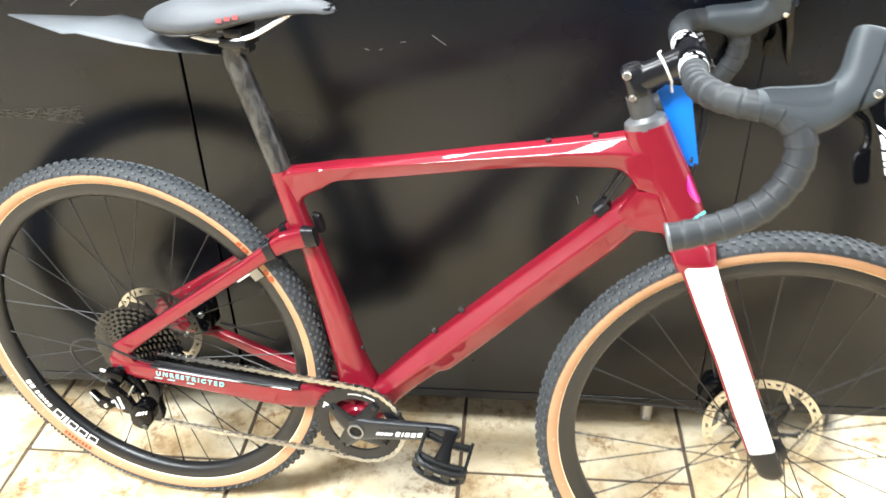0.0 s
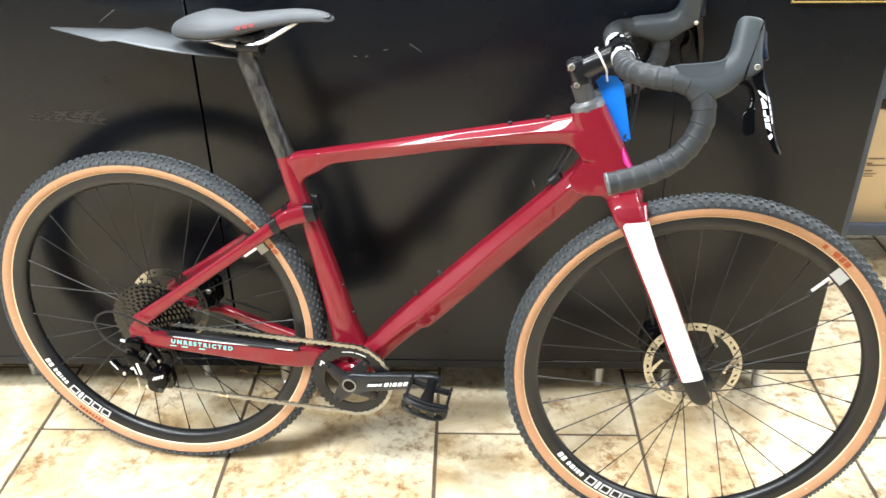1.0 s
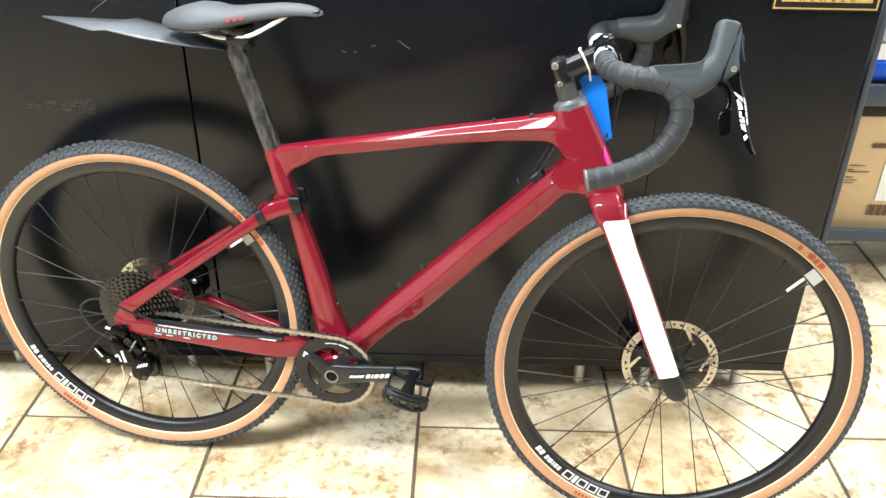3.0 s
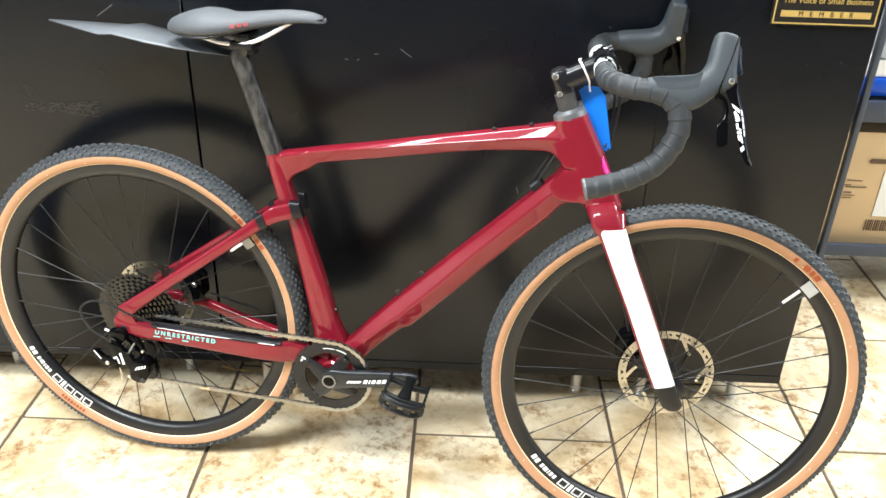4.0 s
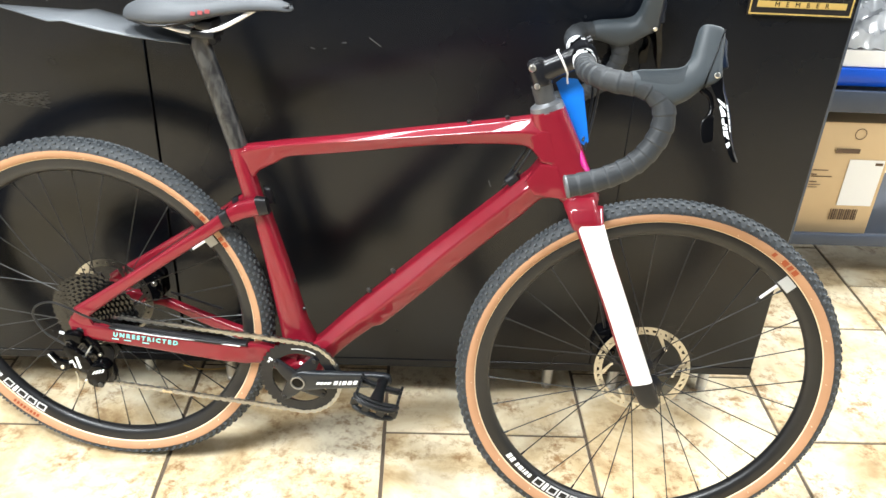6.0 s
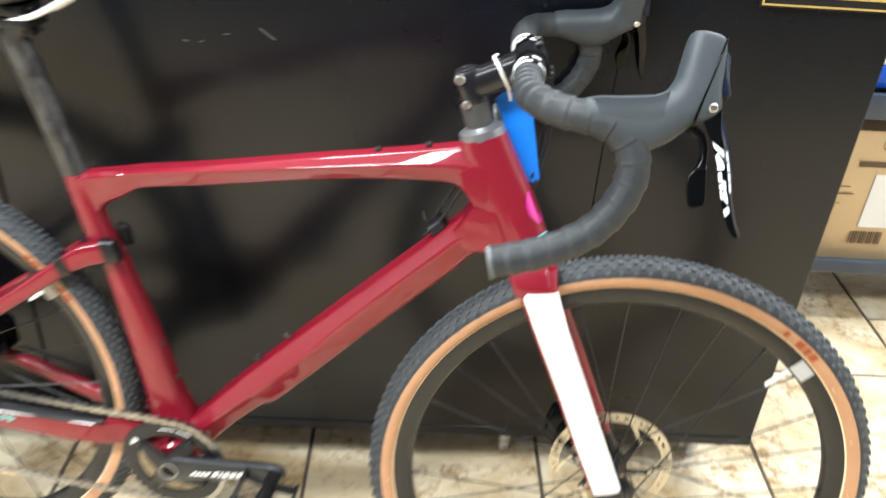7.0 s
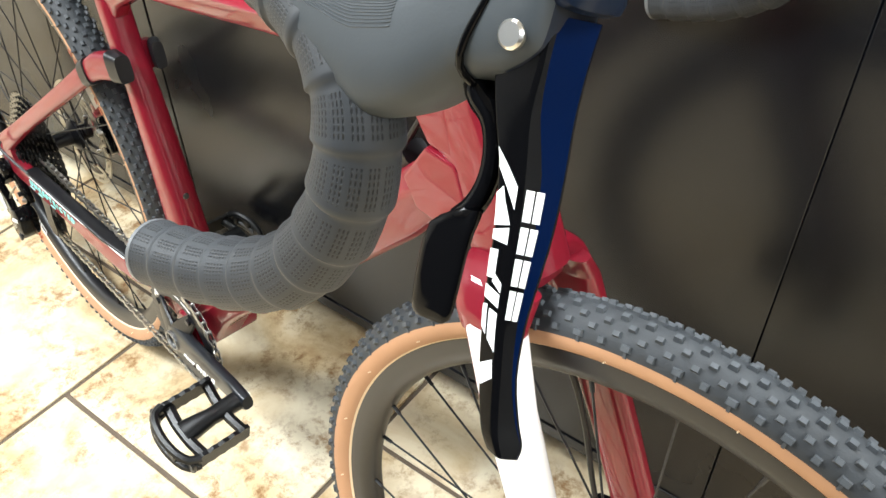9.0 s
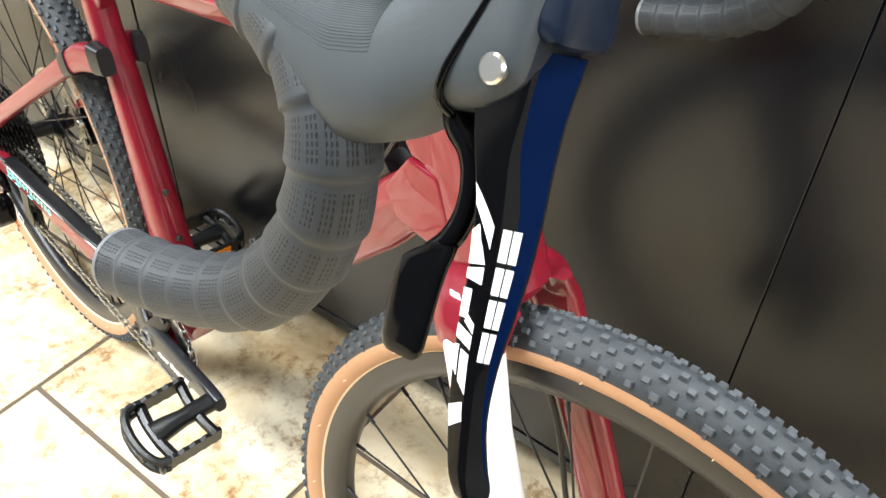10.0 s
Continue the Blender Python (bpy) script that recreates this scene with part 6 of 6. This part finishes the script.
        q4 = [sum((H(row[c][0], row[0], row[c][1]) * g for row, g in zip(n4, cr_)), Vector()) for c in (1, 2, 3, 4)]
        ring, kinds = [], []
        cut = STRIP[z] + (STRIP[min(z + 1, len(STRIP) - 1)] - STRIP[z]) * f
        for c in range(4):
            p0, p, p1 = q4[c - 1], q4[c], q4[(c + 1) % 4]
            r = 0.0016 if c == 1 else 0.0011
            e0 = p + (p0 - p).normalized() * min(r, (p0 - p).length * 0.35)
            e1 = p + (p1 - p).normalized() * min(r, (p1 - p).length * 0.35)
            for j in range(5):
                g = j / 4
                ring.append(e0 * (1 - g) ** 2 + p * 2 * g * (1 - g) + e1 * g * g)
                kinds.append(0)
            if c == 1:
                ring.append(p.lerp(p1, min(max(cut, 0.13), 0.88)))
                kinds[-1] = 0
                kinds.append(1)
        rings.append([bm.verts.new(p) for p in ring])
    for r0, r1 in zip(rings, rings[1:]):
        for j in range(len(r0)):
            fc = bm.faces.new((r0[j], r0[(j + 1) % len(r0)], r1[(j + 1) % len(r0)], r1[j]))
            fc.material_index = kinds[j]
    bm.faces.new(rings[0])
    bm.faces.new(list(reversed(rings[-1])))
    crisp(part("lever_blade", bm, [M_GLOSS, M_NAVY], body, "glossy black brake lever with navy front film"))
    # white print on the flank of the blade, as plain slanted blocks
    if s > 0:
        for quad in ([(2.80, -0.78), (3.15, -0.70), (3.72, 0.80), (3.30, 0.86)], [(3.42, -0.25), (3.75, 0.05), (3.98, -0.86), (3.62, -0.84)], [(3.70, 0.05), (4.02, 0.60), (4.22, -0.84), (3.98, -0.86)], [(4.08, 0.60), (4.42, 0.62), (4.50, -0.84), (4.30, -0.84)], [(4.62, -0.10), (4.70, -0.86), (5.28, -0.86), (5.22, -0.10)],
                     [(5.12, -0.10), (5.22, 0.62), (5.42, 0.62), (5.30, -0.30)], [(5.46, 0.60), (5.74, 0.62), (5.70, -0.84), (5.42, -0.84)], [(5.85, -0.20), (5.85, 0.62), (6.60, 0.62), (6.45, -0.20)], [(5.85, -0.84), (5.80, -0.40), (6.40, -0.40), (6.30, -0.84)], [(6.75, 0.50), (7.10, 0.62), (7.45, -0.70), (7.00, -0.82)]):
            bm = bmesh.new()
            rows = []
            m = 6
            for i in range(m + 1):
                r_ = []
                for j in range(5):
                    a = [quad[0][z] + (quad[1][z] - quad[0][z]) * j / 4 for z in (0, 1)]
                    b = [quad[3][z] + (quad[2][z] - quad[3][z]) * j / 4 for z in (0, 1)]
                    r_.append(bm.verts.new(on_blade(a[0] + (b[0] - a[0]) * i / m, a[1] + (b[1] - a[1]) * i / m, 0.0003)))
                rows.append(r_)
            for i in range(m):
                for j in range(4):
                    bm.faces.new((rows[i][j], rows[i][j + 1], rows[i + 1][j + 1], rows[i + 1][j]))
            part("print_block", bm, M_PRINT, body, "white printed block")
        for k0, k1, QS in [(a, b, qs) for a, b in ((3.30, 3.88), (3.98, 4.52), (4.62, 5.18), (5.28, 5.90)) for qs in ((0.13, 0.18, 0.24, 0.29, 0.33), (0.37, 0.42, 0.47, 0.52, 0.56))]:
            bm = bmesh.new()
            rows = []
            for i in range(5):
                k = k0 + (k1 - k0) * i / 4
                rows.append([bm.verts.new(on_blade(k, q, 0.0003, True)) for q in QS])
            for i in range(4):
                for j in range(4):
                    bm.faces.new((rows[i][j], rows[i][j + 1], rows[i + 1][j + 1], rows[i + 1][j]))
            part("print_block", bm, M_PRINT, body, "white printed block")
    # shift paddle behind the blade
    bm = bmesh.new()
    sweep(bm, [(H(0.8800, 0.9560, 0.004), 0.0046), (H(0.8865, 0.9475, 0.006), 0.0048), (H(0.8940, 0.9425, 0.0062), 0.0042), (H(0.8985, 0.9350, 0.0064), 0.0036), (H(0.9010, 0.9255, 0.0068), 0.0034), (H(0.9005, 0.9165, 0.0076), 0.0036), (H(0.8965, 0.9100, 0.0084), 0.0030)], None, 16, 0.0025)
    PD = [(0.9012, 0.9155, 0.0092, 0.0032, 0.0026), (0.8990, 0.9110, 0.0105, 0.0066, 0.0024), (0.8978, 0.9075, 0.0110, 0.0080, 0.0022), (0.8982, 0.9000, 0.0112, 0.0085, 0.0020), (0.9000, 0.8900, 0.0112, 0.0084, 0.0019), (0.9018, 0.8815, 0.0112, 0.0080, 0.0018), (0.9024, 0.8782, 0.0110, 0.0073, 0.0016), (0.9026, 0.8764, 0.0108, 0.0056, 0.0010)]
    ax = L(1, 0.24)
    loft(bm, [(H(u, v, d), ax * a, lat * b, 3.4) for u, v, d, a, b in PD], 28)
    part("shift_paddle", bm, M_GLOSS, body, "glossy black shift paddle")


hood(1)
hood(-1)

# cables in front of the head tube
for pp, r in (([(0.740, 0.932, -0.03), (0.757, 0.912, -0.03), (0.7645, 0.885, -0.03), (0.7655, 0.86, -0.03), (0.762, 0.82, -0.026), (0.754, 0.775, -0.010)], 0.0024), ([(0.740, 0.930, -0.040), (0.752, 0.905, -0.042), (0.757, 0.87, -0.040), (0.757, 0.83, -0.030), (0.750, 0.79, -0.012)], 0.0022)):
    bm = bmesh.new()
    sweep(bm, [F(*p) for p in pp], r, 8, 0.006)
    c = part("front_cable", bm, M_BLACK, bike, "black cable")
    c.matrix_local = STEER
bm = bmesh.new()
sweep(bm, [L(0.668, 0.778, 0.006), L(0.650, 0.742, 0.010), L(0.632, 0.712, 0.008), L(0.622, 0.700, 0.004)], 0.0024, 8)
part("frame_cable", bm, M_BLACK, bike, "black cable entering the down tube")
bm = bmesh.new()
sweep(bm, [L(0.658, 0.772, -0.008), L(0.640, 0.738, -0.006), L(0.625, 0.705, -0.006)], 0.0024, 8)
part("frame_cable", bm, M_BLACK, bike, "black cable entering the down tube")
bm = bmesh.new()
loft(bm, [pair(0.625, 0.716, 0.640, 0.700, 0.014, 3), pair(0.640, 0.730, 0.653, 0.716, 0.012, 3)], 14)
part("cable_port", bm, M_BLACK, bike, "black rubber cable port")

# price tag tied to the stem
TW = bike.matrix_world
bm = bmesh.new()
outl = [(0.690, 0.8844), (0.7005, 0.8939), (0.7241, 0.8936), (0.7362, 0.8779), (0.7562, 0.7894), (0.7512, 0.7818), (0.7399, 0.788), (0.7150, 0.8339)]
vs = [TW @ L(u + 0.004, v, -0.018 + (0.89 - v) * 0.05) for u, v in outl]
f = bm.faces.new([bm.verts.new(v) for v in vs])
tag = tagged(part("price_tag", bm, M_TAG, smooth=False), "bright blue card tag tied to the stem by white string", "tag")
so = tag.modifiers.new("card", "SOLIDIFY")
so.thickness = 0.0006
bm = bmesh.new()
sweep(bm, [TW @ L(0.7130, 0.8850, -0.0165), TW @ L(0.7110, 0.896, -0.010), TW @ L(0.7100, 0.9080, 0.010), TW @ L(0.7040, 0.9220, 0.0195), TW @ L(0.6965, 0.9350, 0.019), TW @ L(0.6900, 0.9420, 0.010), TW @ L(0.692, 0.9400, -0.010)], 0.0018, 8)
part("string", bm, M_WHITE, tag, "white string")

# a bit of brass wire lying under the counter
bm = bmesh.new()
sweep(bm, [Vector((-0.425, 0.123, 0.0030)), Vector((-0.386, 0.111, 0.0026)), Vector((-0.349, 0.110, 0.0024)), Vector((-0.317, 0.117, 0.0026))], 0.0019, 8, 0.006)
tagged(part("loose_wire", bm, M_GOLD), "short bent brass wire lying on the floor tiles", "wire")

# ---- floor tiles, last ----
bm = bmesh.new()
h = (TILE - GAP) / 2
box(bm, (-h, -h, -0.009), (h, h, 0.0), 0.0015, seg=1)
first = None
for i in range(-9, 11):
    for j in range(-9, 9):
        x = -0.379 + TILE * (i + 0.5)
        y = -0.098 + TILE * (j + 0.5) - (TILE / 2 if i % 2 == 0 else 0)
        if not (-4.36 < x < 4.3 and (-2.32 if x > -1.0 else -3.8) < y < 3.8):
            continue
        if first is None:
            first = part("tile", bm, M_TILE, floor)
            o = first
        else:
            o = again(first, "tile", Matrix())
        o.matrix_local = Matrix.Translation((x, y, 0)) @ Matrix.Rotation(radians(90 * ((i * 7 + j * 3) % 4)), 4, "Z")
